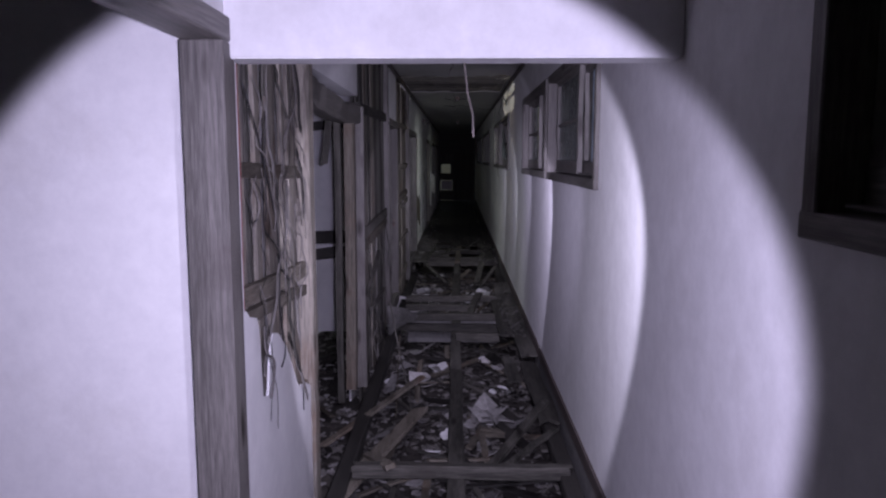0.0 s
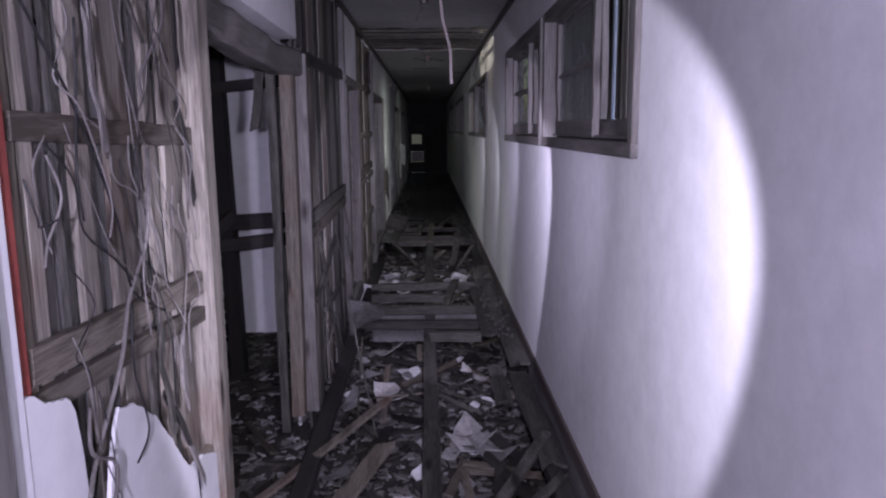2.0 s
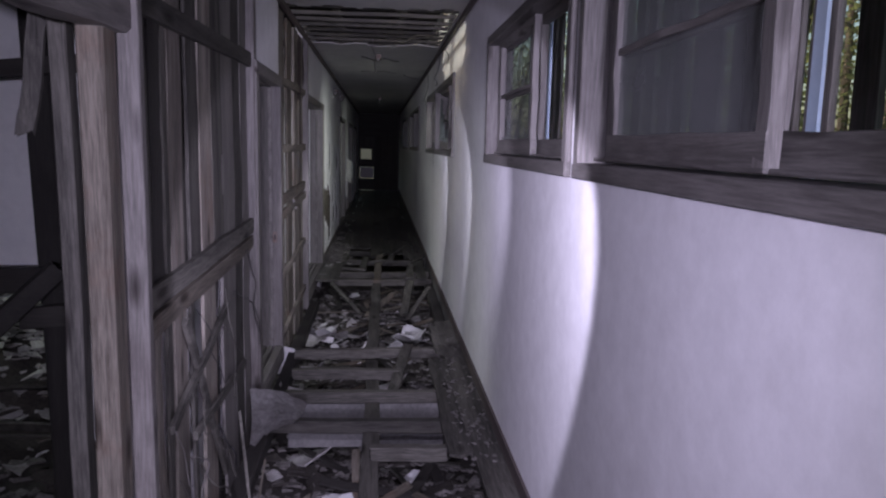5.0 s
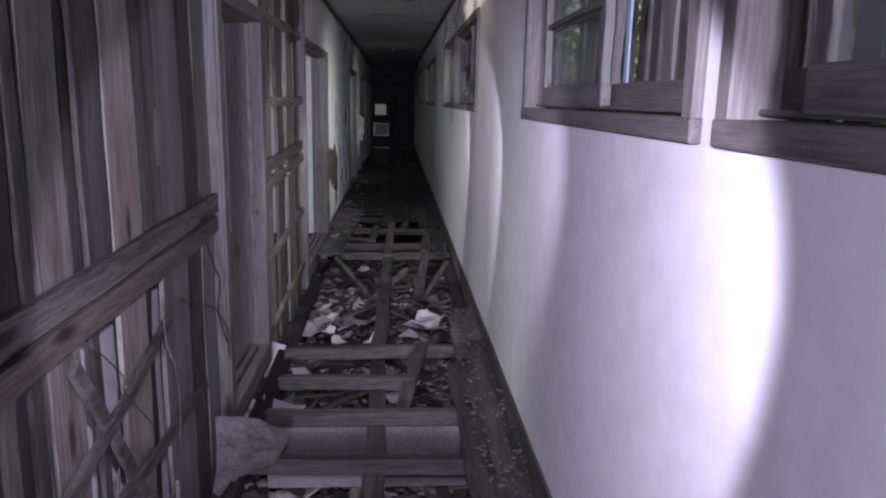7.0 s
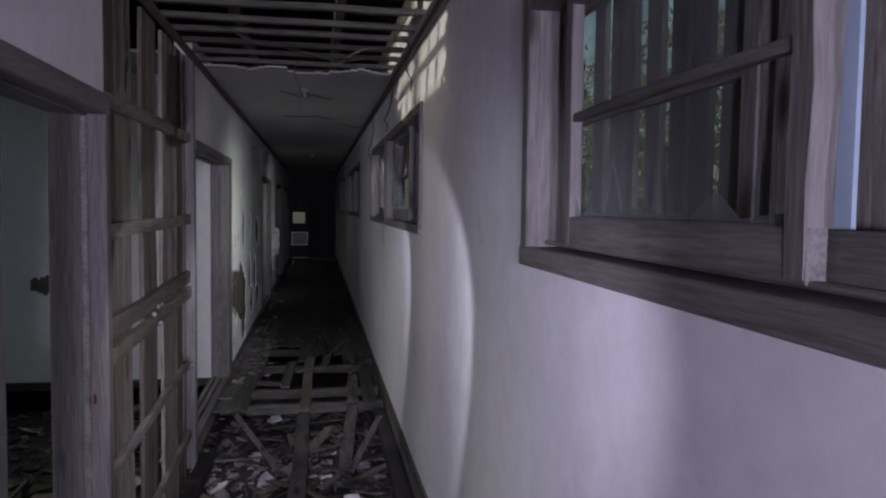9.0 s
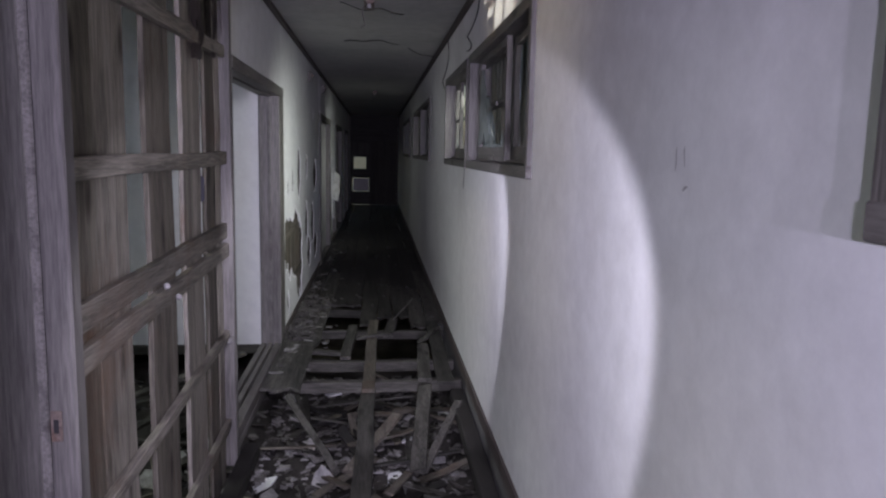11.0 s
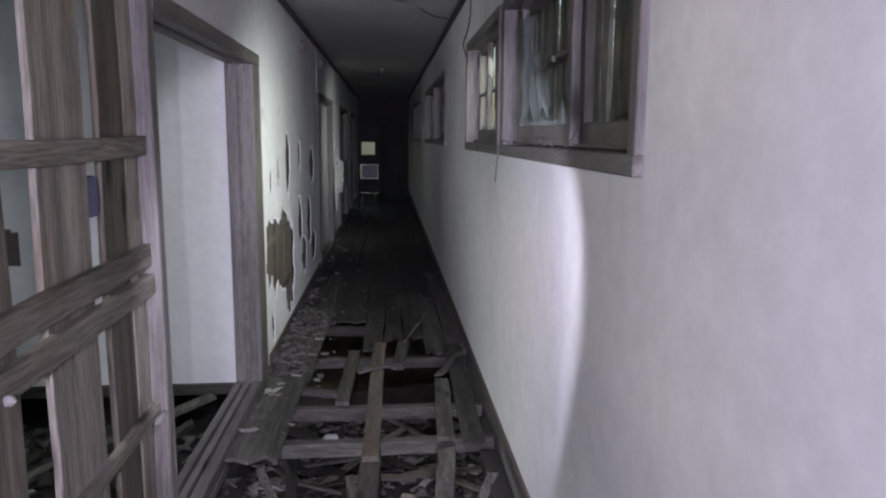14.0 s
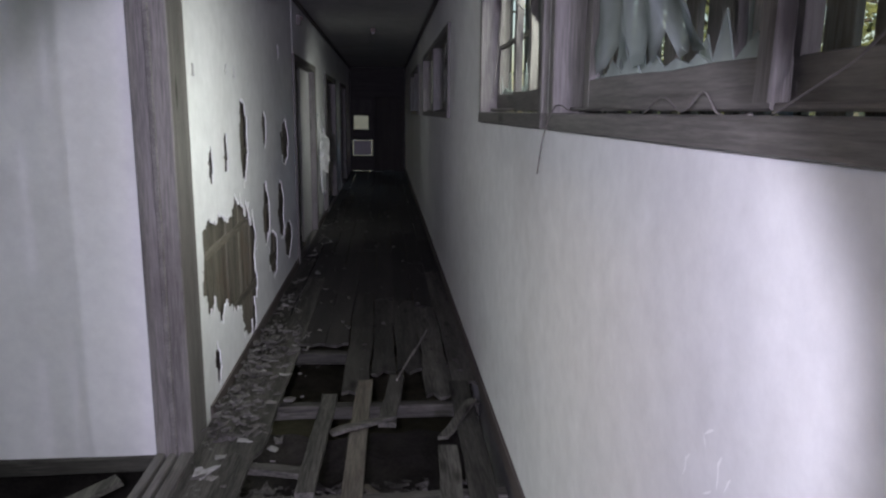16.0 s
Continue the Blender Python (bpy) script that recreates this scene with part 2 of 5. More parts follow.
def curve_points(p, q, sag, count=12, wave=0.0, seed=0):
    rnd = random.Random(seed)
    p, q = Vector(p), Vector(q)
    ph = [rnd.uniform(0, 6.28) for _ in range(3)]
    out = []
    for i in range(count + 1):
        f = i / count
        v = p.lerp(q, f)
        v.z -= sag * 4 * f * (1 - f)
        k = math.sin(math.pi * f) * wave
        v += Vector((math.sin(7 * f + ph[0]), math.sin(9 * f + ph[1]), math.sin(8 * f + ph[2]))) * k
        out.append(v)
    return out


def mesh_of(name, bm, mat, smooth=False):
    bmesh.ops.recalc_face_normals(bm, faces=bm.faces)
    me = bpy.data.meshes.new(name)
    bm.to_mesh(me)
    bm.free()
    me.materials.append(mat)
    if smooth:
        for poly in me.polygons:
            poly.use_smooth = True
    return me


def part(name, bm, mat, parent=None, label="", smooth=False):
    ob = new(name, mesh_of(name, bm, mat, smooth))
    ob.parent = parent
    if label:
        ob["label"] = label
    return ob


def empty(name, label, category="", kind="", group="", at=(0, 0, 0)):
    ob = new(name)
    ob.empty_display_size = 0.1
    ob.location = at
    return tagged(ob, label, category, group, kind)


def single(make, *args, **more):
    bm = bmesh.new()
    make(bm, *args, **more)
    return bm


def timber(name, parent, mat, p, q, wide, thick, side=(1, 0, 0), seed=0, label="", **more):
    bm = bmesh.new()
    beam(bm, p, q, wide, thick, side, seed, **more)
    return part(name, bm, mat, parent, label)


def sheet_mesh(name, mat, y0, y1, z0, z1, x, keep, cell=0.04, thick=0.012, rough=0.4):
    """An upright sheet at x, cut by keep(y, z), with torn edges."""
    bm = bmesh.new()
    ny, nz = max(1, round((y1 - y0) / cell)), max(1, round((z1 - z0) / cell))
    grid = {}

    def vert(i, j):
        if (i, j) not in grid:
            y, z = y0 + (y1 - y0) * i / ny, z0 + (z1 - z0) * j / nz
            a = noise.noise((y * 17, z * 17, x * 3)) * cell * rough
            b = noise.noise((y * 15 + 40, z * 15, x * 3)) * cell * rough
            edge_y, edge_z = i in (0, ny), j in (0, nz)
            grid[i, j] = bm.verts.new((x + noise.noise((y * 2, z * 2, 5)) * 0.002, y + (0 if edge_y else a), z + (0 if edge_z else b)))
        return grid[i, j]

    left = {(i, j) for i in range(ny) for j in range(nz) if keep(y0 + (y1 - y0) * (i + 0.5) / ny, z0 + (z1 - z0) * (j + 0.5) / nz)}
    kept = set()
    while left:
        island, todo = set(), [min(left)]
        while todo:
            i, j = todo.pop()
            if (i, j) in left:
                left.remove((i, j))
                island.add((i, j))
                todo += [(i + 1, j), (i - 1, j), (i, j + 1), (i, j - 1)]
        if len(island) > len(kept):
            kept = island
    for i, j in sorted(kept):
        bm.faces.new((vert(i, j), vert(i + 1, j), vert(i + 1, j + 1), vert(i, j + 1)))
    made = bmesh.ops.extrude_face_region(bm, geom=bm.faces[:])
    for v in made["geom"]:
        if isinstance(v, bmesh.types.BMVert):
            v.co.x -= thick
    return mesh_of(name, bm, mat)


def wall_with_openings(bm, x0, x1, y0, y1, z0, z1, openings):
    y = y0
    for a, b, low, high in openings:
        box(bm, x0, x1, y, a, z0, z1)
        if low > z0:
            box(bm, x0, x1, a, b, z0, low)
        if high < z1:
            box(bm, x0, x1, a, b, high, z1)
        y = b
    box(bm, x0, x1, y, y1, z0, z1)


RIGHT, LEFT, TOP, END = 0.583, -0.806, 2.58, 27.5

# ---- outdoors ----
bm = bmesh.new()
for i in range(41):
    for j in range(41):
        x, y = (i - 20) * abs(i - 20) * 1.2, 12 + (j - 20) * abs(j - 20) * 1.2
        bm.verts.new((x, y, -0.62 + (0 if -8 < x < 3 else 0.25 * noise.noise((x * 0.2, y * 0.2, 0)))))
bm.verts.ensure_lookup_table()
for i in range(40):
    for j in range(40):
        bm.faces.new([bm.verts[k] for k in (i * 41 + j, (i + 1) * 41 + j, (i + 1) * 41 + j + 1, i * 41 + j + 1)])
tagged(part("ground", bm, SOIL), "brown leaf-strewn forest ground around the building", "ground", kind="structure")


def tree(x, y, height, seed):
    rnd = random.Random(seed)
    thing = empty("tree", "slender forest tree with sunlit green leaves outside", "tree", group="trees outside", at=(x, y, -0.6))
    bm = bmesh.new()
    lean = Vector((rnd.uniform(-0.5, 0.5), rnd.uniform(-0.5, 0.5), 0))
    rings = []
    for i in range(9):
        f = i / 8
        c, r = Vector((0, 0, height * f)) + lean * f * f, 0.13 * (1 - 0.85 * f)
        rings.append([bm.verts.new(c + Vector((r * math.cos(k * 0.7854), r * math.sin(k * 0.7854), 0))) for k in range(8)])
    for r0, r1 in zip(rings, rings[1:]):
        for k in range(8):
            bm.faces.new((r0[k], r0[(k + 1) % 8], r1[(k + 1) % 8], r1[k]))
    for k in range(14):
        f = rnd.uniform(0.08, 0.95)
        a = rnd.uniform(0, 6.28)
        s = Vector((0, 0, height * f)) + lean * f * f
        e = s + Vector((math.cos(a), math.sin(a), rnd.uniform(0.1, 0.7))) * rnd.uniform(0.5, 1.4)
        tube(bm, curve_points(s, e, -0.1, 4), 0.018, 5)
    part("trunk", bm, BARK, thing)
    verts, faces = [], []
    for c in range(52):
        f = rnd.uniform(0.05, 1)
        a, r = rnd.uniform(0, 6.28), rnd.uniform(0.1, 1.6) * (1.15 - 0.6 * f)
        mid = Vector((r * math.cos(a), r * math.sin(a), height * f)) + lean * f * f
        for _ in range(34):
            p = mid + Vector((rnd.gauss(0, 0.26), rnd.gauss(0, 0.26), rnd.gauss(0, 0.2)))
            u = Vector((rnd.uniform(-1, 1), rnd.uniform(-1, 1), rnd.uniform(-1, 1))).normalized()
            w = u.orthogonal().normalized()
            s = rnd.uniform(0.04, 0.085)
            k = len(verts)
            verts += [p - u * s, p + w * s * 0.45, p + u * s, p - w * s * 0.45]
            faces.append((k, k + 1, k + 2, k + 3))
    me = bpy.data.meshes.new("crown")
    me.from_pydata([tuple(v) for v in verts], [], faces)
    me.materials.append(LEAF)
    crown = new("crown", me)
    crown.parent = thing
    crown["kind"] = "stuff"


rnd = random.Random(4)
for i in range(22):
    tree(rnd.uniform(2.6, 9.0), 0.5 + i * 1.25 + rnd.uniform(-0.4, 0.4), rnd.uniform(4.0, 7.5), 100 + i)

# a thicket closes the view between the trees
rnd = random.Random(12)
verts, faces = [], []
for _ in range(1500):
    mid = Vector((rnd.uniform(8.5, 14.0), rnd.uniform(-4, 42), -0.5 + 8.0 * rnd.random() ** 0.8))
    for _ in range(14):
        p = mid + Vector((rnd.gauss(0, 0.35), rnd.gauss(0, 0.35), rnd.gauss(0, 0.28)))
        u = Vector((rnd.uniform(-1, 1), rnd.uniform(-1, 1), rnd.uniform(-1, 1))).normalized()
        w = u.orthogonal().normalized()
        size = rnd.uniform(0.10, 0.22)
        k = len(verts)
        verts += [tuple(p - u * size), tuple(p + w * size * 0.45), tuple(p + u * size), tuple(p - w * size * 0.45)]
        faces.append((k, k + 1, k + 2, k + 3))
me = bpy.data.meshes.new("thicket")
me.from_pydata(verts, [], faces)
me.materials.append(LEAF)
tagged(new("thicket", me), "dense sunlit undergrowth behind the slender trees", "bushes", kind="stuff")

# ---- right wall, with its windows ----
bm = bmesh.new()
WINDOWS = [(-1.2, 1.25), (3.34, 5.21), (5.31, 7.245), (9.287, 11.25), (11.35, 12.885), (14.85, 18.6), (20.0, 23.2)]
SILL, HEAD = 1.463, 2.20
wall_with_openings(bm, RIGHT, RIGHT + 0.12, -3.0, END + 1.5, -0.6, 3.0, [(a + 0.02, b - 0.02, SILL + 0.02, HEAD - 0.02) for a, b in WINDOWS])
wall_right = tagged(part("wall_right", bm, PLASTER), "white painted plaster wall with scuffs and scratches", "wall", kind="structure")
# scratches, chips and cracks in the paint; the pale ones' glint is painted white
rnd = random.Random(8)
for y, z, dy, dz, wide, dark in ((10.16, 0.94, 0.02, -0.05, 0.006, 0), (10.12, 1.0, -0.03, -0.03, 0.007, 0), (10.08, 1.02, 0.03, -0.02, 0.005, 0), (10.05, 0.99, 0.01, -0.06, 0.006, 0), (10.02, 0.97, 0.01, -0.03, 0.004, 0), (10.10, 0.90, -0.03, 0.02, 0.004, 0),
                                 (9.62, 1.44, 0.01, -0.12, 0.0012, 1), (9.73, 1.40, 0.02, 0.01, 0.008, 1), (3.54, 1.24, -0.02, -0.05, 0.006, 0), (3.52, 1.18, -0.05, -0.75, 0.0012, 0), (5.67, 1.02, -0.03, -0.01, 0.006, 0), (5.78, 0.92, 0.03, -0.01, 0.006, 0),
                                 (5.70, 0.90, 0.02, 0.03, 0.006, 0), (5.85, 0.76, 0.01, 0.01, 0.006, 0), (7.87, 1.58, 0.0, -0.05, 0.006, 1), (7.83, 1.58, 0.0, -0.04, 0.006, 1), (7.81, 1.50, 0.02, -0.01, 0.008, 1), (9.77, 0.50, 0.02, -0.04, 0.006, 0), (9.56, 0.53, 0.03, 0.02, 0.006, 0)):
    bm = bmesh.new()
    tip = [bm.verts.new((RIGHT - 0.0015, y + dy * f + rnd.uniform(-0.004, 0.004), z + dz * f)) for f in (0, 0.33, 0.66, 1)]
    off = [bm.verts.new((RIGHT - 0.0015, v.co.y + wide * k, v.co.z + wide * 0.6 * k)) for v, k in zip(tip, (0.4, 1, 0.8, 0.2))]
    for i in range(3):
        bm.faces.new((tip[i], tip[i + 1], off[i + 1], off[i]))
    part("crack" if dark else "scratch", bm, GREYWALL if dark else SCRATCH_GLINT, wall_right)
bm = bmesh.new()
box(bm, RIGHT - 0.012, RIGHT - 0.001, -3.0, END, 0.0, 0.075)
box(bm, RIGHT - 0.015, RIGHT - 0.001, -3.0, END, 0.072, 0.085)
tagged(part("baseboard", bm, TRIM), "dusty brown wooden baseboard along the white wall", "baseboard", kind="structure")
bm = bmesh.new()
box(bm, RIGHT - 0.006, RIGHT - 0.002, 3.0, 12.8, -0.6, -0.002)
tagged(part("wall_footing", bm, CONCRETE), "bare dark concrete footing under the wall", "footing", kind="structure")


def jagged_pane(y0, y1, z0, z1, x, seed, broken):
    """A glass pane; broken: share of the height that is left as spikes at the foot."""
    rnd = random.Random(seed)
    bm = bmesh.new()
    if not broken:
        outline = [(y0, z0), (y1, z0), (y1, z1), (y0, z1)]
    else:
        outline = [(y0, z0), (y1, z0)]
        y, up = y1, True
        while y > y0:
            outline.append((y, z0 + (z1 - z0) * broken * (rnd.choice((0.3, 0.5, 0.8, 1.6)) * rnd.uniform(0.7, 1.2) if up else rnd.uniform(0.08, 0.35))))
            up, y = not up, y - rnd.uniform(0.03, 0.09)
        outline.append((y0, z0 + (z1 - z0) * broken * 0.4))
    front = [bm.verts.new((x, y, z)) for y, z in outline]
    back = [bm.verts.new((x + 0.003, y, z)) for y, z in outline]
    bm.faces.new(front)
    bm.faces.new(back[::-1])
    for i in range(len(front)):
        j = (i + 1) % len(front)
        bm.faces.new((front[i], front[j], back[j], back[i]))
    return bm


def sash(parent, y0, y1, z0, z1, x, glass, broken, seed, mid=True):
    frame_part = part("sash", single(beam, (x, y0 + 0.02, z0), (x, y0 + 0.02, z1), 0.03, 0.045, seed=seed), WOODS["framez"], parent)
    for k, (p, q, w) in enumerate((((x, y1 - 0.02, z0), (x, y1 - 0.02, z1), 0.045), ((x, y0, z0 + 0.029), (x, y1, z0 + 0.029), 0.076), ((x, y0, z1 - 0.02), (x, y1, z1 - 0.02), 0.04))):
        part("sash_rail", single(beam, p, q, 0.03, w, seed=seed + k + 1), WOODS["framey" if k else "framez"], frame_part)
    if not glass:
        return
    if mid:
        part("glazing_bar", single(beam, (x, y0, (z0 + z1) / 2), (x, y1, (z0 + z1) / 2), 0.02, 0.02, seed=seed + 9), WOODS["framey"], frame_part)
    pane = part("pane", jagged_pane(y0 + 0.035, y1 - 0.035, z0 + 0.06, z1 - 0.03, x, seed, broken), glass, frame_part, "dusty broken glass" if broken else "dusty grey glass")
    pane.visible_shadow = False


def window(number, y0, y1, mullion, sashes, label):
    """Casing, sill, mullion and sliding sashes of one window band."""
    thing = empty("window_%d" % number, label, "window", "structure", at=(RIGHT, (y0 + y1) / 2, SILL))
    inv = Matrix.Translation((-RIGHT, -(y0 + y1) / 2, -SILL))
    w = 0.055
    x0, x1 = RIGHT - 0.022, RIGHT + 0.13
    for name, dims in (("casing", (x0, x1, y0, y0 + w, SILL, HEAD)), ("casing", (x0, x1, y1 - w, y1, SILL, HEAD)), ("head_casing", (x0, x1, y0 + w, y1 - w, HEAD - w, HEAD)),
                       ("sill", (x0 - 0.003, x1, y0 - 0.003, y1 + 0.003, SILL - 0.003, SILL + w - 0.006)), ("track", (RIGHT + 0.03, RIGHT + 0.045, y0 + w, y1 - w, SILL + w, SILL + w + 0.012)),
                       ("track", (RIGHT + 0.075, RIGHT + 0.09, y0 + w, y1 - w, SILL + w, SILL + w + 0.012))):
        bm = bmesh.new()
        box(bm, *dims)
        bmesh.ops.bevel(bm, geom=bm.edges[:], offset=0.004, segments=1, affect="EDGES")
        part(name, bm, WOODS["framez" if name == "casing" else "framey"], thing)
    for m in mullion:
        bm = bmesh.new()
        box(bm, RIGHT - 0.018, x1, m - 0.055, m + 0.055, SILL + w, HEAD - w)
        bmesh.ops.bevel(bm, geom=bm.edges[:], offset=0.004, segments=1, affect="EDGES")
        part("mullion", bm, WOODS["framez"], thing)
    for i, (a, b, lane, glass, broken) in enumerate(sashes):
        sash(thing, a, b, SILL + w + 0.012, HEAD - w, RIGHT + (0.037, 0.082)[lane], glass, broken, number * 50 + i * 10)
    for o in thing.children:
        o.matrix_parent_inverse = inv
    return thing


window(1, *WINDOWS[0], [0.0], [(-1.1, -0.1, 0, FROST, 0), (0.1, 0.66, 0, FROST, 0), (0.64, 1.19, 1, FROST, 0)], "dark wooden window with dusty panes in the white wall")
w2 = window(2, *WINDOWS[1], [], [(4.10, 5.0, 0, FROST, 0), (4.25, 5.15, 1, FROST, 0), (3.39, 4.2, 1, None, 0)], "wooden sliding window with dusty panes and an empty sash")
wb = window(3, *WINDOWS[2], [], [(6.12, 7.02, 0, FROST, 0.13), (6.30, 7.18, 1, FROST, 0), (5.37, 6.2, 1, None, 0)], "wooden sliding window with one glassless sash and boards outside")
w3 = window(4, *WINDOWS[3], [], [(10.05, 11.0, 0, PALEGLASS, 0.10), (10.28, 11.19, 1, PALEGLASS, 0.16), (9.35, 10.1, 1, None, 0)], "wooden sliding window with shattered glass and boards outside")
window(5, *WINDOWS[4], [], [(12.0, 12.82, 1, PALEGLASS, 0.14), (11.41, 12.1, 0, None, 0)], "wooden sliding window with most of its glass gone")
window(6, *WINDOWS[5], [16.7], [(14.92, 15.8, 0, FROST, 0), (16.78, 17.6, 0, FROST, 0)], "dark wooden window far down the corridor")
window(7, *WINDOWS[6], [21.6], [(20.1, 20.9, 0, FROST, 0)], "dark wooden window near the corridor's end")
for thing, y in ((w2, 4.13), (wb, 6.18), (w3, 10.18)):
    bm = bmesh.new()
    box(bm, RIGHT + 0.108, RIGHT + 0.115, y - 0.036, y - 0.003, SILL + 0.05, HEAD - 0.06)
    strip = part("edge_strip", bm, METAL, thing, "aluminium edge strip with its sky reflection painted pale blue")
    strip.matrix_parent_inverse = Matrix.Translation(-thing.location)
bm = bmesh.new()
grid = []
for i in range(19):
    g = i / 18
    row = []
    for j in range(13):
        f = j / 12
        top = 2.02 - 0.04 * math.cos(g * 9) - 0.30 * max(0.0, g - 0.30) ** 1.4 + 0.015 * noise.noise((g * 9, 1, 0))
        low = 1.615 + 0.03 * noise.noise((g * 14, 4, 0)) + (0.05 if i % 3 == 1 else 0.0)
        fold = 0.012 * math.sin(g * 22 + 2.5 * f) * (0.35 + 0.65 * f) + 0.010 * noise.noise((g * 6, f * 5, 8))
        row.append(bm.verts.new((RIGHT + 0.008 + fold, 10.88 - 0.66 * g * (0.55 + 0.45 * f), top + (low - top) * f)))
    grid.append(row)
for r0, r1 in zip(grid, grid[1:]):
    for a, b, c, d in zip(r0, r0[1:], r1[1:], r1):
        bm.faces.new((a, b, c, d))
bmesh.ops.solidify(bm, geom=bm.faces[:], thickness=0.002)
stick = timber("broken_bar", w3, WOODS["framey"], (RIGHT + 0.012, 10.66, 1.79), (RIGHT + 0.02, 10.30, 1.83), 0.012, 0.022, seed=77, label="snapped glazing bar")
stick.matrix_parent_inverse = Matrix.Translation(-w3.location)
tagged(part("torn_plastic_sheet", bm, PALEGLASS, smooth=True), "torn pale green plastic sheet hanging in the window", "plastic sheet")


def board_screen(y0, y1, seed, gap, start_missing=()):
    """Upright boards nailed up outside a window."""
    rnd = random.Random(seed)
    thing = empty("board_screen", "grey weathered upright boards nailed over the window outside", "boards", group="boarded windows", at=(0.9, (y0 + y1) / 2, -0.6))
    inv = Matrix.Translation((-0.9, -(y0 + y1) / 2, 0.6))
    for z in (1.3, 2.35):
        timber("batten", thing, WOODS["oldy"], (0.86, y0 - 0.1, z), (0.86, y1 + 0.1, z), 0.03, 0.06, seed=seed + int(z * 9))
    y, k = y0, 0
    while y < y1:
        w = rnd.uniform(0.105, 0.135) if gap < 0.02 else rnd.uniform(0.076, 0.092)
        if k not in start_missing:
            timber("board", thing, WOODS["greyz"], (0.89, y + w / 2, -0.6), (0.89 + rnd.uniform(-0.01, 0.01), y + w / 2 + rnd.uniform(-0.006, 0.006), 2.9), w, 0.018, (0, 1, 0), seed=seed * 91 + k, segments=4, wobble=0.003)
        y += w + gap * rnd.uniform(0.6, 1.2)
        k += 1
    for o in thing.children:
        o.matrix_parent_inverse = inv


board_screen(-1.3, 1.6, 3, 0.003)
board_screen(3.0, 5.2, 5, 0.052)
board_screen(5.25, 7.5, 6, 0.052)
board_screen(9.1, 11.3, 17, 0.05)
board_screen(11.36, 12.9, 8, 0.05)
board_screen(13.0, 16.4, 18, 0.26)
board_screen(16.5, 18.6, 9, 0.012)

# ---- ceiling, cornices and what is above ----
HOLES = [(4.35, 6.05, -0.70, 0.50), (8.55, 10.62, -0.79, 0.55)]


def ceiling_kept(x, y):
    for a, b, c, d in HOLES:
        e = 0.10 * noise.noise((x * 5, y * 5, 1)) + 0.05 * noise.noise((x * 17, y * 17, 2))
        if a + e < y < b + e * 1.6 and c < x < d:
            return False
    return True


bm = bmesh.new()
cells = {}


def ceiling_vert(i, j):
    if (i, j) not in cells:
        x, y = LEFT + i * (RIGHT - LEFT) / 28, 2.2 + j * 0.05
        cells[i, j] = bm.verts.new((x, y, TOP + 0.006 * noise.noise((x * 1.5, y * 1.5, 9))))
    return cells[i, j]


for i in range(28):
    for j in range(190):
        if ceiling_kept(LEFT + (i + 0.5) * (RIGHT - LEFT) / 28, 2.2 + (j + 0.5) * 0.05):
            bm.faces.new((ceiling_vert(i, j), ceiling_vert(i, j + 1), ceiling_vert(i + 1, j + 1), ceiling_vert(i + 1, j)))
grown = bmesh.ops.extrude_face_region(bm, geom=bm.faces[:])
for v in grown["geom"]:
    if isinstance(v, bmesh.types.BMVert):
        v.co.z += 0.012
box(bm, LEFT, RIGHT, 11.7, END, TOP, TOP + 0.012)
box(bm, LEFT, RIGHT, -3.0, 2.08, TOP, TOP + 0.012)
tagged(part("ceiling", bm, CEILING), "stained pale ceiling boards with broken holes", "ceiling", kind="structure")
bm = bmesh.new()
box(bm, -4.5, LEFT - 0.11, -3.0, 8.1, 2.75, 2.77)
box(bm, -4.5, LEFT - 0.11, 11.1, END, 2.75, 2.77)
tagged(part("ceiling", bm, CEILING), "pale ceiling over the side rooms", "ceiling", kind="structure")
for x0, x1 in ((LEFT, LEFT + 0.035), (RIGHT - 0.035, RIGHT)):
    bm = bmesh.new()
    box(bm, x0, x1, 2.22, END, TOP - 0.045, TOP - 0.004)
    bmesh.ops.bevel(bm, geom=bm.edges[:], offset=0.006, segments=2, affect="EDGES")
    tagged(part("trim", bm, TRIM), "dark brown wooden cornice strip", "trim", kind="structure")
roof = empty("roof", "dark pitched roof seen through the ceiling holes", "roof", "structure")
# the deck lacks a stretch of its left slope, where the sun comes in
for (ax, az), (bx, bz), y0, y1 in (((-4.9, 3.0), (-0.9, 4.0), -3.2, 8.1), ((-4.9, 3.0), (-0.9, 4.0), 11.1, END + 2), ((-2.3, 3.65), (-0.9, 4.0), 8.1, 11.1), ((-0.9, 4.0), (1.4, 3.1), -3.2, END + 2)):
    bm = bmesh.new()
    v = [bm.verts.new((x, y, z + dz)) for dz in (0, 0.05) for x, z in ((ax, az), (bx, bz)) for y in (y0, y1)]
    for f in ((0, 1, 3, 2), (4, 6, 7, 5), (0, 4, 5, 1), (2, 3, 7, 6), (0, 2, 6, 4), (1, 5, 7, 3)):
        bm.faces.new([v[i] for i in f])
    part("roof_deck", bm, WOODS["darky"], roof)
bm = bmesh.new()
box(bm, -0.75, -0.1, 9.3, 10.0, 2.98, 2.985)
part("lining_sheet", bm, RED, roof, "faded red sheet under the roof")
k = 0
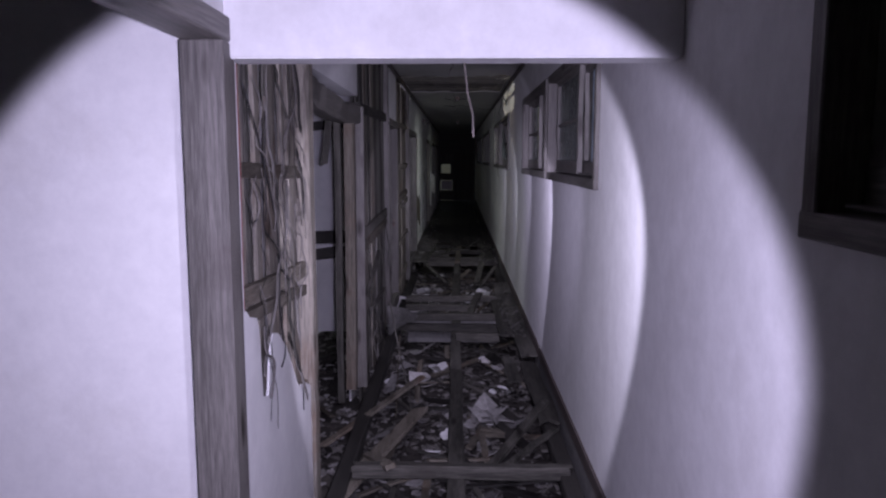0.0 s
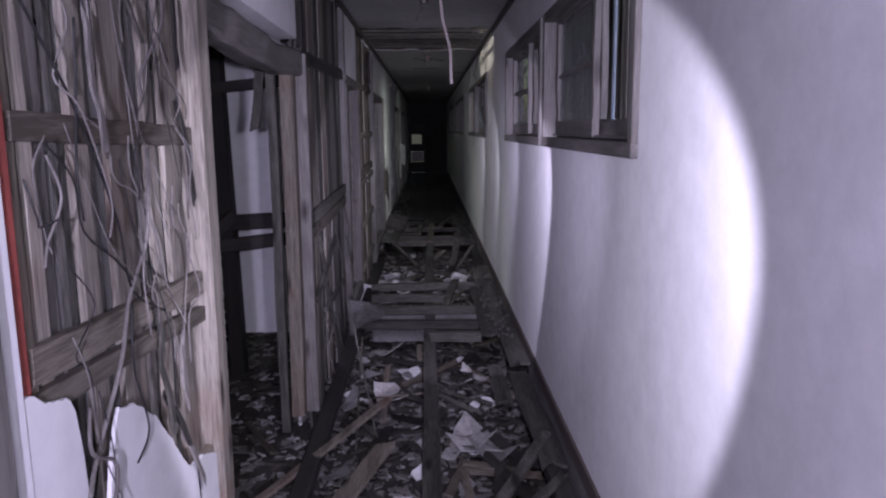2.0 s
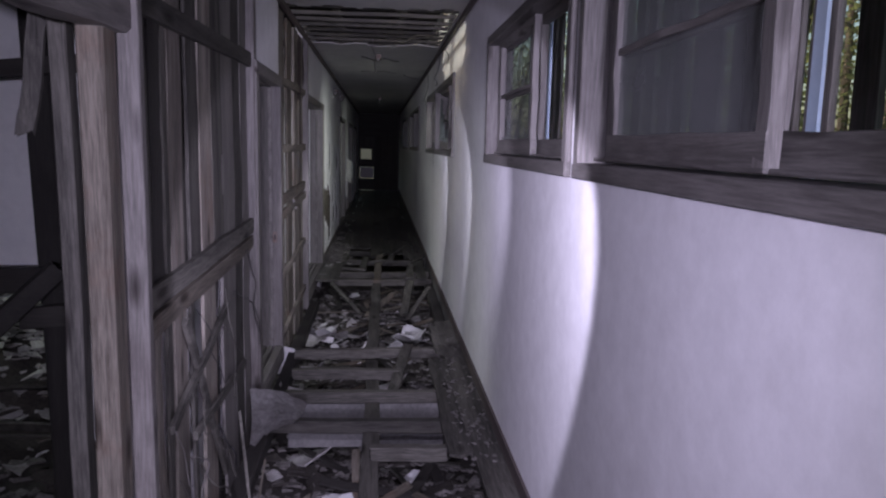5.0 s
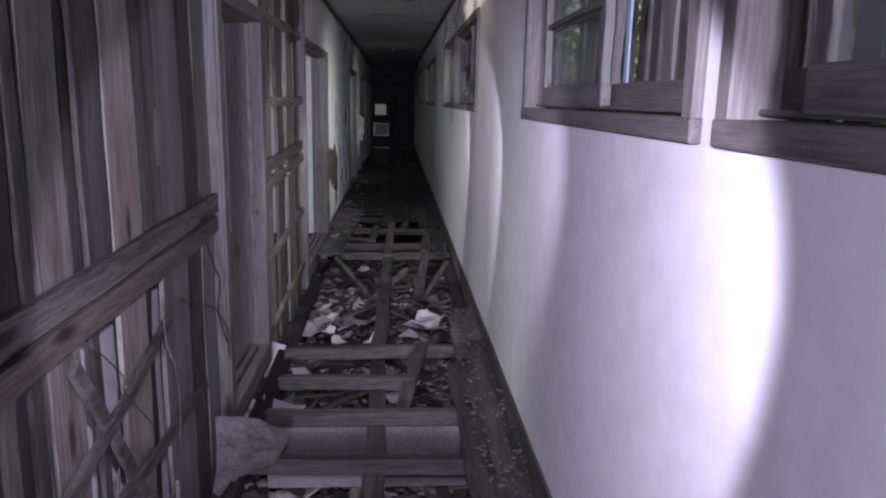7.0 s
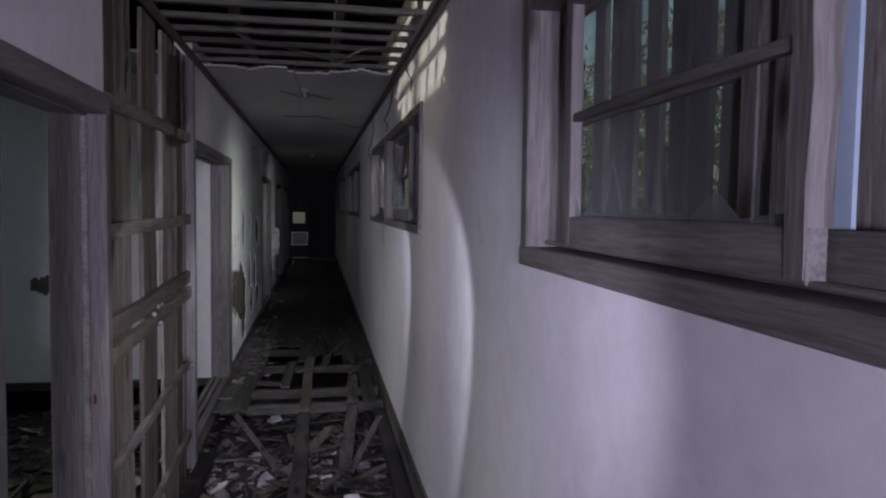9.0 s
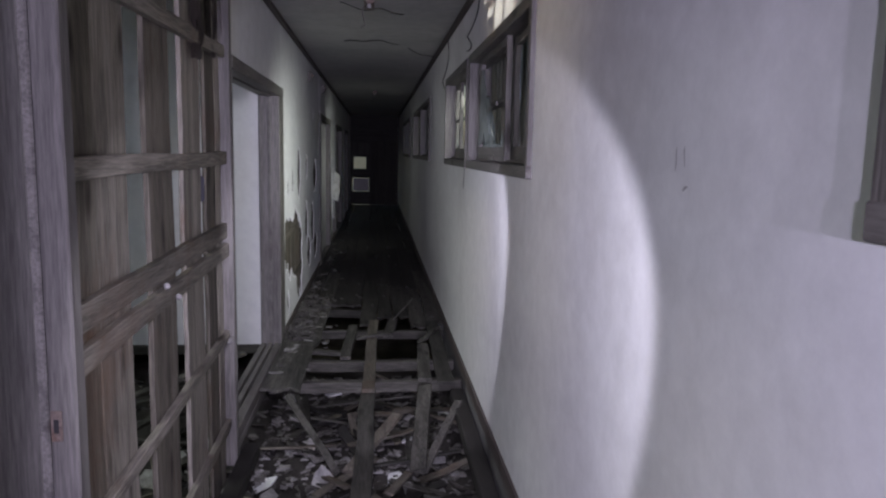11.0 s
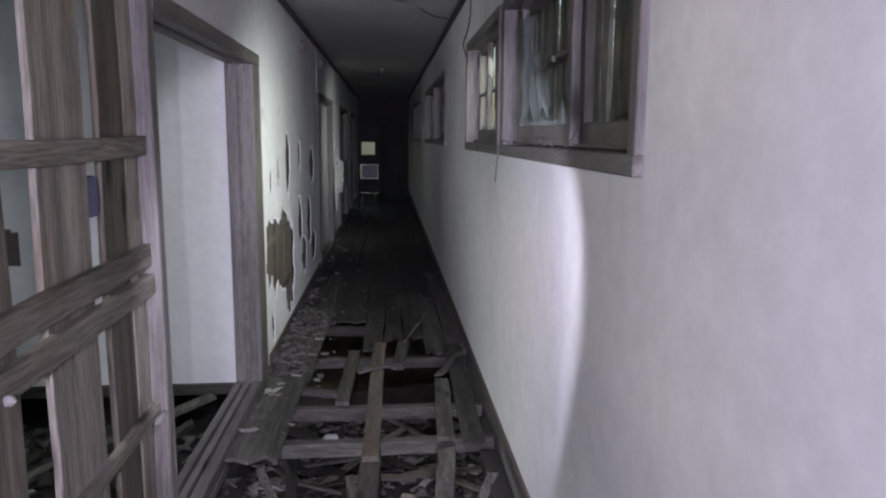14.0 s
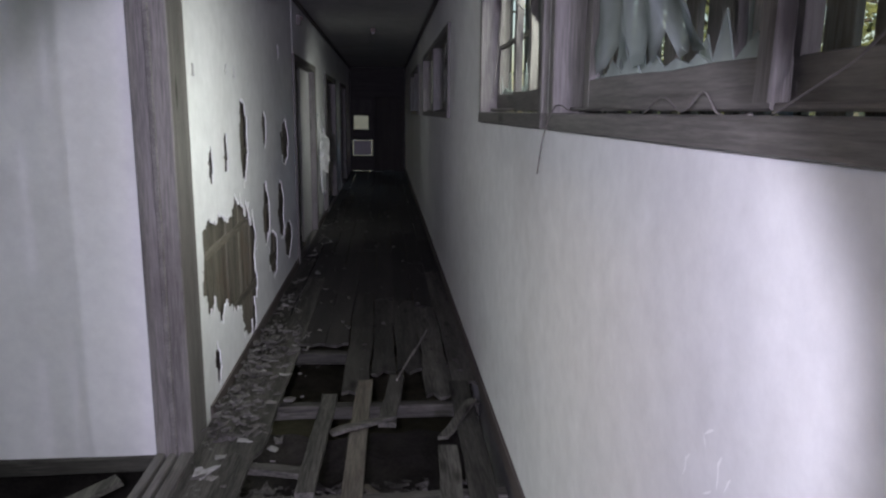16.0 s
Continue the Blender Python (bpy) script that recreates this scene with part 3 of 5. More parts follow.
for a, b, c, d in ((4.0, 6.4, 0, 0), (8.2, 11.0, 0, 0)):
    y = a
    while y < b:
        timber("batten", roof, WOODS["oldx"], (-0.86, y, TOP + 0.045), (0.62, y + random.Random(k).uniform(-0.02, 0.02), TOP + 0.045), 0.03, 0.045, (0, 0, 1), seed=300 + k, label="")
        y, k = y + 0.30, k + 1
    for x in (-0.45, 0.12):
        timber("hanger", roof, WOODS["oldy"], (x, a, TOP + 0.10), (x, b, TOP + 0.10), 0.045, 0.05, (0, 0, 1), seed=330 + k)
        k += 1
for y in (4.9, 9.5):
    timber("tie_beam", roof, WOODS["darkx"], (-4.4, y, 2.93), (0.7, y, 2.90), 0.12, 0.14, (0, 0, 1), seed=int(y * 7))

# ---- header and walls across ----
bm = bmesh.new()
box(bm, LEFT + 0.002, RIGHT - 0.002, 2.08, 2.22, 1.912, 2.66)
bmesh.ops.bevel(bm, geom=bm.edges[:], offset=0.006, segments=2, affect="EDGES")
tagged(part("wall_header", bm, PLASTER), "white plastered beam across the corridor", "header", kind="structure")
end = empty("wall_end", "end wall with its dimness painted dark, an old glazed door and an open doorway", "wall", "structure", at=(0, END, 0))
einv = Matrix.Translation((0, -END, 0))
# the shade on the end wall is put into its dark colour
bm = bmesh.new()
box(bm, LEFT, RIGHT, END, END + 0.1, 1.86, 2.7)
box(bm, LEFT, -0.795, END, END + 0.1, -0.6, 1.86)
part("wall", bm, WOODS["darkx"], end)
for p, q, w in (((-0.78, END, -0.1), (-0.78, END, 1.86), 0.06), ((-0.20, END, -0.1), (-0.20, END, 1.86), 0.08), ((0.55, END, -0.1), (0.55, END, 1.86), 0.06)):
    timber("door_post", end, WOODS["darkz"], p, q, w, 0.08, seed=int(p[0] * 100))
for z, w in ((1.82, 0.08), (1.43, 0.07), (0.92, 0.26), (0.20, 0.38)):
    timber("door_rail", end, WOODS["darkx"], (-0.78, END + 0.02, z), (-0.2, END + 0.02, z), 0.035, w, (0, 1, 0), seed=int(z * 50))
bm = bmesh.new()
box(bm, -0.72, -0.28, END + 0.02, END + 0.03, 0.41, 0.77)
part("door_panel", bm, GREYWALL, end, "pale lower door panel")
bm = bmesh.new()
box(bm, -0.76, -0.22, END + 0.03, END + 0.045, 1.40, 1.84)
box(bm, -0.76, -0.71, END + 0.03, END + 0.045, 1.00, 1.40)
box(bm, -0.35, -0.22, END + 0.03, END + 0.045, 1.00, 1.40)
part("door_panel", bm, WOODS["darkz"], end, "dark boarded upper door panel")
for o in end.children:
    o.matrix_parent_inverse = einv
# dark wall added behind the doorway, its colour standing in for the shade
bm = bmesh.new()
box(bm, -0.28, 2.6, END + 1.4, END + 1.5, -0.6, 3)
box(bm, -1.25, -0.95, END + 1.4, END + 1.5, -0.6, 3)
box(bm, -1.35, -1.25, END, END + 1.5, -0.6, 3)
tagged(part("wall_far", bm, WOODS["darkz"]), "added dark wall standing in for the shade past the end doorway", "wall", kind="structure")

# a wall added to keep the low sun off the side room's window
bm = bmesh.new()
box(bm, -8.2, -8.0, 1.0, 17.0, -0.7, 4.5)
box(bm, -8.3, -7.9, 0.9, 17.1, 4.5, 4.54)
tagged(part("wall_neighbour", bm, PLASTER), "added pale plastered wall that blocks the low sun", "wall", kind="structure")
# side rooms: outer wall with windows, partitions
bm = bmesh.new()
wall_with_openings(bm, -4.62, -4.5, -3.0, END, -0.6, 3.0, [(7.5, 10.9, 1.2, 2.6)])
tagged(part("wall_outer", bm, PLASTER), "plastered outer wall of the side rooms", "wall", kind="structure")
for y, low, label in ((2.10, -0.05, "white partition wall of the first side room"), (12.07, 0.02, "clean white partition wall seen through the doorway"), (17.6, -0.1, "pale partition wall in a dim side room"), (22.0, -0.1, "pale partition wall in a far side room")):
    bm = bmesh.new()
    box(bm, -4.5, LEFT - 0.115, y, y + 0.06, low, 2.76)
    tagged(part("wall_partition", bm, BOARD), label, "wall", kind="structure")
bm = bmesh.new()
box(bm, -4.5, LEFT - 0.115, 6.75, 6.81, 0.84, 2.76)
box(bm, -1.66, LEFT - 0.115, 6.75, 6.81, -0.08, 0.84)
tagged(part("wall_partition", bm, BOARD), "white partition board wall with its lower boards torn out", "wall", kind="structure")
bm = bmesh.new()
box(bm, -4.7, 0.7, -3.1, -3.0, -0.6, 3.0)
tagged(part("wall_back", bm, PLASTER), "white wall closing the corridor behind", "wall", kind="structure")
timber("skirting_rail", None, WOODS["oldx"], (-4.4, 12.09, -0.018), (-0.95, 12.09, -0.018), 0.07, 0.07, (0, 1, 0), seed=71)
tagged(bpy.data.objects["skirting_rail"], "dusty grey timber rail under the white partition", "rail", kind="structure")

# ---- left wall: plaster stretches, door frames ----
bm = bmesh.new()
wall_with_openings(bm, LEFT - 0.11, LEFT, -3.0, 2.198, -0.6, 2.7, [(0.55, 2.10, -0.02, 2.0)])
box(bm, LEFT - 0.11, LEFT, 3.36, 5.02, 2.05, 2.7)
box(bm, LEFT - 0.11, LEFT, 7.30, 8.27, 2.02, 2.7)
box(bm, LEFT - 0.11, LEFT, 10.27, 12.30, 2.03, 2.7)
wall_with_openings(bm, LEFT - 0.11, LEFT - 0.045, 12.30, END, -0.6, 2.7, [(16.15, 18.2, -0.02, 1.98), (19.85, 22.0, -0.02, 1.98), (23.3, 25.2, -0.02, 1.98)])
box(bm, LEFT - 0.045, LEFT, 16.2, END, 1.98, 2.7)
box(bm, LEFT - 0.045, LEFT, 22.0, 23.3, -0.6, 1.98)
box(bm, LEFT - 0.045, LEFT, 25.2, END, -0.6, 1.98)
tagged(part("wall_left", bm, PLASTER), "white plaster wall with door openings and exposed stretches", "wall", kind="structure")

bm = bmesh.new()
for a, b_ in ((12.46, 16.1), (18.25, 19.8)):
    box(bm, LEFT + 0.001, LEFT + 0.012, a, b_, 0.0, 0.075)
tagged(part("baseboard", bm, TRIM), "dusty brown baseboard under the smashed wall", "baseboard", kind="structure")

BLOBS = [(12.62, 0.74, 0.14, 0.24), (12.95, 0.70, 0.34, 0.27), (13.35, 0.66, 0.36, 0.33), (13.58, 0.52, 0.30, 0.42), (14.35, 0.78, 0.15, 0.22), (14.62, 0.42, 0.22, 0.17), (15.1, 0.70, 0.16, 0.26), (15.5, 0.38, 0.22, 0.16), (12.68, 0.22, 0.05, 0.11), (12.74, 1.25, 0.055, 0.09),
         (13.1, 1.27, 0.05, 0.11), (13.62, 1.33, 0.13, 0.24), (14.4, 1.38, 0.10, 0.12), (15.45, 1.25, 0.22, 0.20), (12.5, 1.69, 0.02, 0.035), (13.2, 1.73, 0.02, 0.035), (13.42, 1.73, 0.02, 0.035), (15.2, 1.98, 0.06, 0.05)]


def plaster_kept(y, z):
    n = 0.50 * noise.noise((y * 9, z * 5, 3)) + 0.45 * noise.noise((y * 24, z * 11, 7)) + 0.20 * noise.noise((y * 55, z * 30, 2))
    for a, b, ra, rb in BLOBS:
        if ((y - a) / ra) ** 2 + ((z - b) / rb) ** 2 < 1 + n:
            return False
    return True


me = sheet_mesh("wall_left_damaged", PLASTER, 12.30, 16.12, -0.02, TOP, LEFT, plaster_kept, 0.02, 0.007, 0.9)
tagged(new("wall_left_damaged", me), "white plaster wall smashed open in ragged holes", "wall", kind="structure")
me = sheet_mesh("wall_left_damaged", PLASTER, 18.22, 19.83, -0.02, TOP, LEFT, lambda y, z: noise.noise((y * 4, z * 3, 1)) + 0.35 * z - 0.35 > 0 or z > 1.5, 0.05, 0.02, 0.9)
tagged(new("wall_left_damaged", me), "white plaster wall with its lower part broken away", "wall", kind="structure")
lining = empty("wall_lining", "brown lining boards behind the smashed plaster", "wall lining", "structure")
for i in range(11):
    y = 12.6 + i * 0.34
    timber("lining_board", lining, WOODS["palez"], (LEFT - 0.033, y, -0.3), (LEFT - 0.033, y, 1.95), 0.31, 0.012, (0, 1, 0), seed=500 + i, segments=3)
for z in (0.36, 0.80, 1.25):
    timber("lath", lining, WOODS["paley"], (LEFT - 0.024, 12.5, z), (LEFT - 0.024, 16.1, z + 0.02), 0.012, 0.045, seed=520 + int(z * 10))


def door_frame(number, y0, y1, head, label, near=0.10, far=0.17, depth=0.15, threshold=True, leaf=0, stop=True):
    """Posts, head and grooved threshold of an opening in the left wall."""
    thing = empty("door_%d" % number, label, "doorway", "structure", at=(LEFT, (y0 + y1) / 2, 0))
    inv = Matrix.Translation((-LEFT, -(y0 + y1) / 2, 0))
    parts = [("jamb", LEFT - depth, LEFT + 0.02, y0 - near, y0, -0.1, head), ("jamb", LEFT - depth, LEFT + 0.02, y1, y1 + far, -0.1, head),
             ("head", LEFT - depth, LEFT + 0.022, y0 - near, y1 + far, head, head + 0.075), ("stop", LEFT - 0.07, LEFT - 0.045, y1 - 0.012, y1, -0.05, head), ("stop", LEFT - 0.07, LEFT - 0.045, y0, y1, head - 0.012, head)]
    if not stop:
        parts = parts[:3]
    if threshold:
        parts += [("threshold", LEFT - depth, LEFT - 0.10, y0, y1, -0.04, 0.035), ("threshold", LEFT - 0.085, LEFT - 0.05, y0, y1, -0.04, 0.035), ("threshold", LEFT - 0.035, LEFT + 0.02, y0, y1, -0.04, 0.035), ("threshold_bed", LEFT - depth, LEFT + 0.02, y0, y1, -0.09, -0.041)]
    for name, *dims in parts:
        bm = bmesh.new()
        box(bm, *dims)
        bmesh.ops.bevel(bm, geom=bm.edges[:], offset=0.005, segments=1, affect="EDGES")
        part(name, bm, WOODS["framez" if name in ("jamb",) else "framey"], thing)
    if leaf:
        bm = bmesh.new()
        box(bm, LEFT - 0.085, LEFT - 0.052, y1 - leaf, y1, 0.04, head - 0.01)
        part("door_leaf", bm, GREYWALL, thing, "pale sliding door leaf")
    for o in thing.children:
        o.matrix_parent_inverse = inv
    return thing


door_frame(1, 0.62, 2.01, 1.96, "wooden door frame of an open side room", far=0.115, depth=0.112, stop=False)
door_frame(2, 7.30, 8.22, 1.95, "wooden door frame beside the stripped partition", 0.09, 0.06, 0.19)
door_frame(3, 10.275, 12.06, 1.965, "open doorway with a worn wooden frame and grooved threshold", 0.008, 0.25, 0.14)
door_frame(4, 16.25, 18.1, 1.97, "dark wooden doorway with a half-open sliding leaf", leaf=0.9)
door_frame(5, 19.95, 21.9, 1.97, "dark wooden doorway to a far room")
door_frame(6, 23.4, 25.1, 1.97, "unlit wooden doorway near the corridor's end")

# ---- left wall: stripped stretches ----
strip1 = empty("wall_left_stripped", "stripped partition of bare slats, rails and loose wires", "wall", "structure")
rnd = random.Random(21)
# set-back slats take darker woods, the shade between the slats painted in
SLATS = [(2.365, 0.045, "bright", 0), (2.43, 0.07, "frame", 1), (2.52, 0.03, "old", 1), (2.585, 0.075, "bright", 0), (2.655, 0.05, "frame", 1), (2.76, 0.12, "bright", 0), (2.86, 0.07, "old", 1), (2.925, 0.035, "frame", 1), (2.98, 0.06, "bright", 0), (3.05, 0.05, "old", 1), (3.15, 0.13, "bright", 0)]
for k, (y, w, wood, deep) in enumerate(SLATS):
    timber("slat", strip1, WOODS[wood + "z"], (LEFT - 0.052 - 0.022 * deep, y, -0.15), (LEFT - 0.052 - 0.022 * deep, y + rnd.uniform(-0.02, 0.02), 2.55), w, 0.018, (0, 1, 0), seed=600 + k, wobble=0.005, segments=7)
for z0, z1, w in ((1.57, 1.545, 0.055), (1.135, 1.085, 0.07), (1.06, 0.99, 0.05), (2.28, 2.18, 0.08), (0.45, 0.50, 0.09)):
    timber("rail", strip1, WOODS["paley"], (LEFT - 0.03, 2.27, z0), (LEFT - 0.03, 3.24, z1), 0.03, w, seed=640 + int(z0 * 10), segments=7)
timber("red_batten", strip1, RED, (LEFT - 0.035, 2.236, -0.1), (LEFT - 0.03, 2.222, 2.0), 0.03, 0.04, (0, 1, 0), seed=3, label="flaking red painted batten")
timber("stud", strip1, WOODS["palez"], (LEFT - 0.05, 2.288, -0.1), (LEFT - 0.05, 2.280, 2.55), 0.03, 0.05, (0, 1, 0), seed=4)
bm = bmesh.new()
box(bm, LEFT - 0.112, LEFT - 0.098, 2.205, 3.26, -0.2, 2.7)
part("backing_board", bm, BOARD, strip1, "grey backing board behind the slats")


def remnant_top(y):
    ys = (2.22, 2.27, 2.355, 2.38, 2.40, 2.47, 2.50, 2.56, 2.66, 2.77, 2.86, 2.98, 3.10, 3.27)
    zs = (1.10, 1.07, 1.04, 0.99, 0.74, 0.72, 0.82, 0.94, 0.91, 0.83, 0.73, 0.59, 0.57, 0.50)
    return float(np.interp(y, ys, zs)) + 0.012 * noise.noise((y * 40, 5, 0))


bm = bmesh.new()
loops = []
for i in range(70):
    y = 2.205 + i * 0.015
    bow = 0.006 * noise.noise((y * 6, 1, 0))
    loops.append([bm.verts.new((LEFT - 0.008 + dx + bow * f, y, -0.1 + (remnant_top(y) + 0.1) * f)) for dx, f in ((0.006, 0), (0.006, 1), (-0.004, 1), (-0.004, 0))])
for a, b in zip(loops, loops[1:]):
    for i in range(4):
        bm.faces.new((a[i], a[(i + 1) % 4], b[(i + 1) % 4], b[i]))
bm.faces.new(loops[0])
bm.faces.new(loops[-1][::-1])
part("plaster_remnant", bm, BOARD, strip1, "jagged white plasterboard left at the foot")
timber("corner_post", strip1, WOODS["brightz"], (LEFT - 0.03, 3.305, -0.12), (LEFT - 0.03, 3.305, 2.57), 0.09, 0.11, (1, 0, 0), seed=9, label="pale worn corner post")



def smooth_path(points, steps=5):
    """A rounded line through a few points."""
    p = [Vector(points[0])] + [Vector(v) for v in points] + [Vector(points[-1])]
    out = []
    for a, b, c, d in zip(p, p[1:], p[2:], p[3:]):
        for i in range(steps):
            f = i / steps
            out.append(0.5 * (2 * b + (c - a) * f + (2 * a - 5 * b + 4 * c - d) * f * f + (3 * b - a - 3 * c + d) * f * f * f))
    return out + [p[-1]]


WIRES = [(0.0030, CABLE_DARK, ((2.24, 1.86), (2.37, 1.69), (2.47, 1.60), (2.59, 1.37), (2.67, 1.19), (2.83, 1.10))), (0.0026, CABLE_PALE, ((2.48, 1.60), (2.57, 1.55), (2.62, 1.46), (2.71, 1.41), (2.78, 1.31), (2.71, 1.22), (2.76, 1.05))),
         (0.0022, CABLE_DARK, ((2.34, 1.54), (2.41, 1.47), (2.46, 1.36), (2.57, 1.28), (2.68, 1.21))), (0.0028, CABLE_PALE, ((2.34, 1.52), (2.36, 1.44), (2.32, 1.36), (2.28, 1.32))), (0.0022, CABLE_DARK, ((2.26, 1.48), (2.27, 1.41), (2.30, 1.39), (2.34, 1.40))),
         (0.0022, CABLE_DARK, ((2.79, 1.24), (2.86, 1.02), (2.90, 0.79), (2.98, 0.62), (3.04, 0.46))), (0.0055, WOODS["framez"], ((2.82, 1.52), (2.75, 1.31), (2.65, 1.18), (2.55, 1.05), (2.43, 0.89), (2.36, 0.83))), (0.0018, CABLE_DARK, ((2.65, 1.50), (2.69, 1.30), (2.79, 1.22), (2.90, 1.15))),
         (0.0020, CABLE_PALE, ((2.72, 1.75), (2.70, 1.60), (2.76, 1.45), (2.80, 1.30), (2.86, 1.18))), (0.0016, CABLE_DARK, ((2.46, 1.02), (2.48, 0.85), (2.47, 0.62)))]
for i, (radius, mat, line) in enumerate(WIRES):
    bm = single(tube, smooth_path([(LEFT + 0.004 + 0.012 * (j % 2), y, z) for j, (y, z) in enumerate(line)]), radius, 6)
    part("wire", bm, mat, strip1, smooth=True)

rnd_wire = random.Random(64)
for i in range(26):
    y, z = rnd_wire.uniform(2.28, 3.05), rnd_wire.uniform(0.95, 2.45)
    line = [(LEFT + rnd_wire.uniform(0.0, 0.03), y, z)]
    for _ in range(rnd_wire.randint(3, 6)):
        y = min(max(y + rnd_wire.gauss(0.01, 0.055), 2.27), 3.24)
        z -= rnd_wire.uniform(0.04, 0.17)
        line.append((LEFT + rnd_wire.uniform(-0.005, 0.03), y, max(z, 0.2)))
    part("wire", single(tube, smooth_path(line), rnd_wire.choice((0.0016, 0.002, 0.0026, 0.0045)), 5), rnd_wire.choice((CABLE_DARK, CABLE_PALE, WOODS["framez"])), strip1, smooth=True)
for i in range(9):
    y, z = rnd_wire.uniform(2.32, 3.15), rnd_wire.uniform(0.75, 2.3)
    tip = (LEFT + rnd_wire.uniform(0.0, 0.03), y + rnd_wire.uniform(-0.10, 0.12), z - rnd_wire.uniform(0.15, 0.45))
    timber("splinter", strip1, WOODS[("oldz", "framez", "darkz")[i % 3]], (LEFT - 0.01, y, z), tip, rnd_wire.uniform(0.010, 0.028), 0.007, (0, 1, 0), seed=660 + i, ragged=0.04, wobble=0.006)

# wrecked opening with a sagging lintel
gap = empty("door_wrecked", "gutted doorway with a sagging lintel and split posts", "doorway", "structure", at=(LEFT, 4.2, 0))
ginv = Matrix.Translation((-LEFT, -4.2, 0))
bm = bmesh.new()
beam(bm, (LEFT - 0.045, 3.34, 1.955), (LEFT - 0.045, 5.20, 1.935), 0.11, 0.135, (1, 0, 0), 12, 0.004, 14, 0.25)
for v in bm.verts:
    v.co.z -= 0.035 * math.sin(math.pi * (v.co.y - 3.34) / 1.86) + 0.010 * noise.noise((v.co.y * 3, v.co.x * 9, 0))
part("lintel", bm, WOODS["framey"], gap, "sagging cracked lintel")
timber("post", gap, WOODS["palez"], (LEFT - 0.075, 5.06, -0.10), (LEFT - 0.06, 5.02, 1.95), 0.075, 0.10, (1, 0, 0), seed=14)
timber("post", gap, WOODS["oldz"], (LEFT - 0.155, 5.05, -0.2), (LEFT - 0.145, 5.0, 1.93), 0.05, 0.06, (1, 0, 0), seed=15)
timber("post", gap, WOODS["framez"], (LEFT - 0.02, 5.16, -0.12), (LEFT - 0.02, 5.12, 1.98), 0.04, 0.10, (0, 1, 0), seed=16)
timber("broken_lath", gap, WOODS["oldz"], (LEFT - 0.20, 5.0, 1.88), (LEFT - 0.24, 4.98, 1.58), 0.05, 0.015, (1, 0, 0), seed=17, ragged=0.03)
for o in gap.children:
    o.matrix_parent_inverse = ginv

# frame timbers standing in the wrecked room
room = empty("room_framing", "charred-looking bare timber framing in the wrecked room", "framing", "structure", at=(-1.8, 6.0, -0.5))
rinv = Matrix.Translation((1.8, -6.0, 0.5))
timber("post", room, WOODS["darkz"], (-1.60, 6.45, -0.5), (-1.69, 6.5, 2.7), 0.12, 0.11, (1, 0, 0), seed=31)
timber("post", room, WOODS["darkz"], (-3.0, 6.45, -0.5), (-3.0, 6.5, 2.7), 0.11, 0.11, (1, 0, 0), seed=38)
timber("rail", room, WOODS["darkx"], (-3.6, 6.4, 0.82), (-1.0, 6.4, 0.90), 0.05, 0.12, (0, 1, 0), seed=32)
timber("rail", room, WOODS["darkx"], (-1.75, 6.34, 0.70), (-1.0, 6.34, 0.78), 0.05, 0.10, (0, 1, 0), seed=35)
timber("rail", room, WOODS["darkx"], (-3.6, 6.4, 1.68), (-0.95, 6.4, 1.94), 0.06, 0.08, (0, 1, 0), seed=33)
timber("brace", room, WOODS["darkx"], (-2.45, 5.8, 0.0), (-1.55, 6.3, 0.95), 0.09, 0.07, (0, 0, 1), seed=34)
timber("rail", room, WOODS["darkx"], (-3.6, 6.4, 0.45), (-2.0, 6.4, 0.50), 0.05, 0.10, (0, 1, 0), seed=36)
for o in room.children:
    o.matrix_parent_inverse = rinv

# plank wall
planks = empty("wall_planks", "dark bare plank wall with gaps and doubled rails", "wall", "structure")
PLANKS = [(5.29, 0.15, -0.25, 2.56, "old"), (5.45, 0.12, 0.98, 2.56, "dark"), (5.43, 0.07, -0.25, 0.94, "bright"), (5.545, 0.05, -0.25, 2.56, "old"), (5.70, 0.175, -0.25, 2.56, "bright"), (5.965, 0.165, 0.96, 2.56, "old"), (5.90, 0.05, -0.2, 0.95, "old"), (6.16, 0.225, -0.25, 2.56, "bright"),
          (6.39, 0.215, 0.90, 2.56, "old"), (6.30, 0.06, -0.25, 0.9, "dark"), (6.62, 0.30, -0.25, 2.56, "frame"), (6.88, 0.20, -0.25, 2.56, "old"), (7.085, 0.19, -0.25, 2.56, "frame")]
for k, (y, w, low, high, wood) in enumerate(PLANKS):
    timber("plank", planks, WOODS[wood + "z"], (LEFT - 0.042, y, low), (LEFT - 0.042, y + rnd.uniform(-0.012, 0.012), high), w, 0.016, (0, 1, 0), seed=740 + k, ragged=0.03, segments=7, wobble=0.005)
for z, w in ((1.045, 0.085), (0.945, 0.075), (2.0, 0.08)):
    timber("rail", planks, WOODS["paley" if z > 0.9 and z < 1 else "oldy"], (LEFT - 0.018, 5.2, z - 0.02), (LEFT - 0.018, 7.2, z + 0.02), 0.025, w, seed=760 + int(z * 100))
for k in range(9):
    y = 5.30 + k * 0.215
    timber("backing_plank", planks, WOODS["oldz"], (LEFT - 0.064, y, 0.92 + 0.03 * (k % 3)), (LEFT - 0.064, y, 2.56), 0.21, 0.014, (0, 1, 0), seed=770 + k, ragged=0.04, segments=5)
timber("brace", planks, WOODS["oldy"], (LEFT - 0.018, 5.70, 0.85), (LEFT - 0.012, 6.35, -0.08), 0.02, 0.045, seed=781)
timber("brace", planks, WOODS["oldy"], (LEFT - 0.01, 5.45, 0.50), (LEFT - 0.012, 6.46, 0.75), 0.02, 0.04, seed=782)
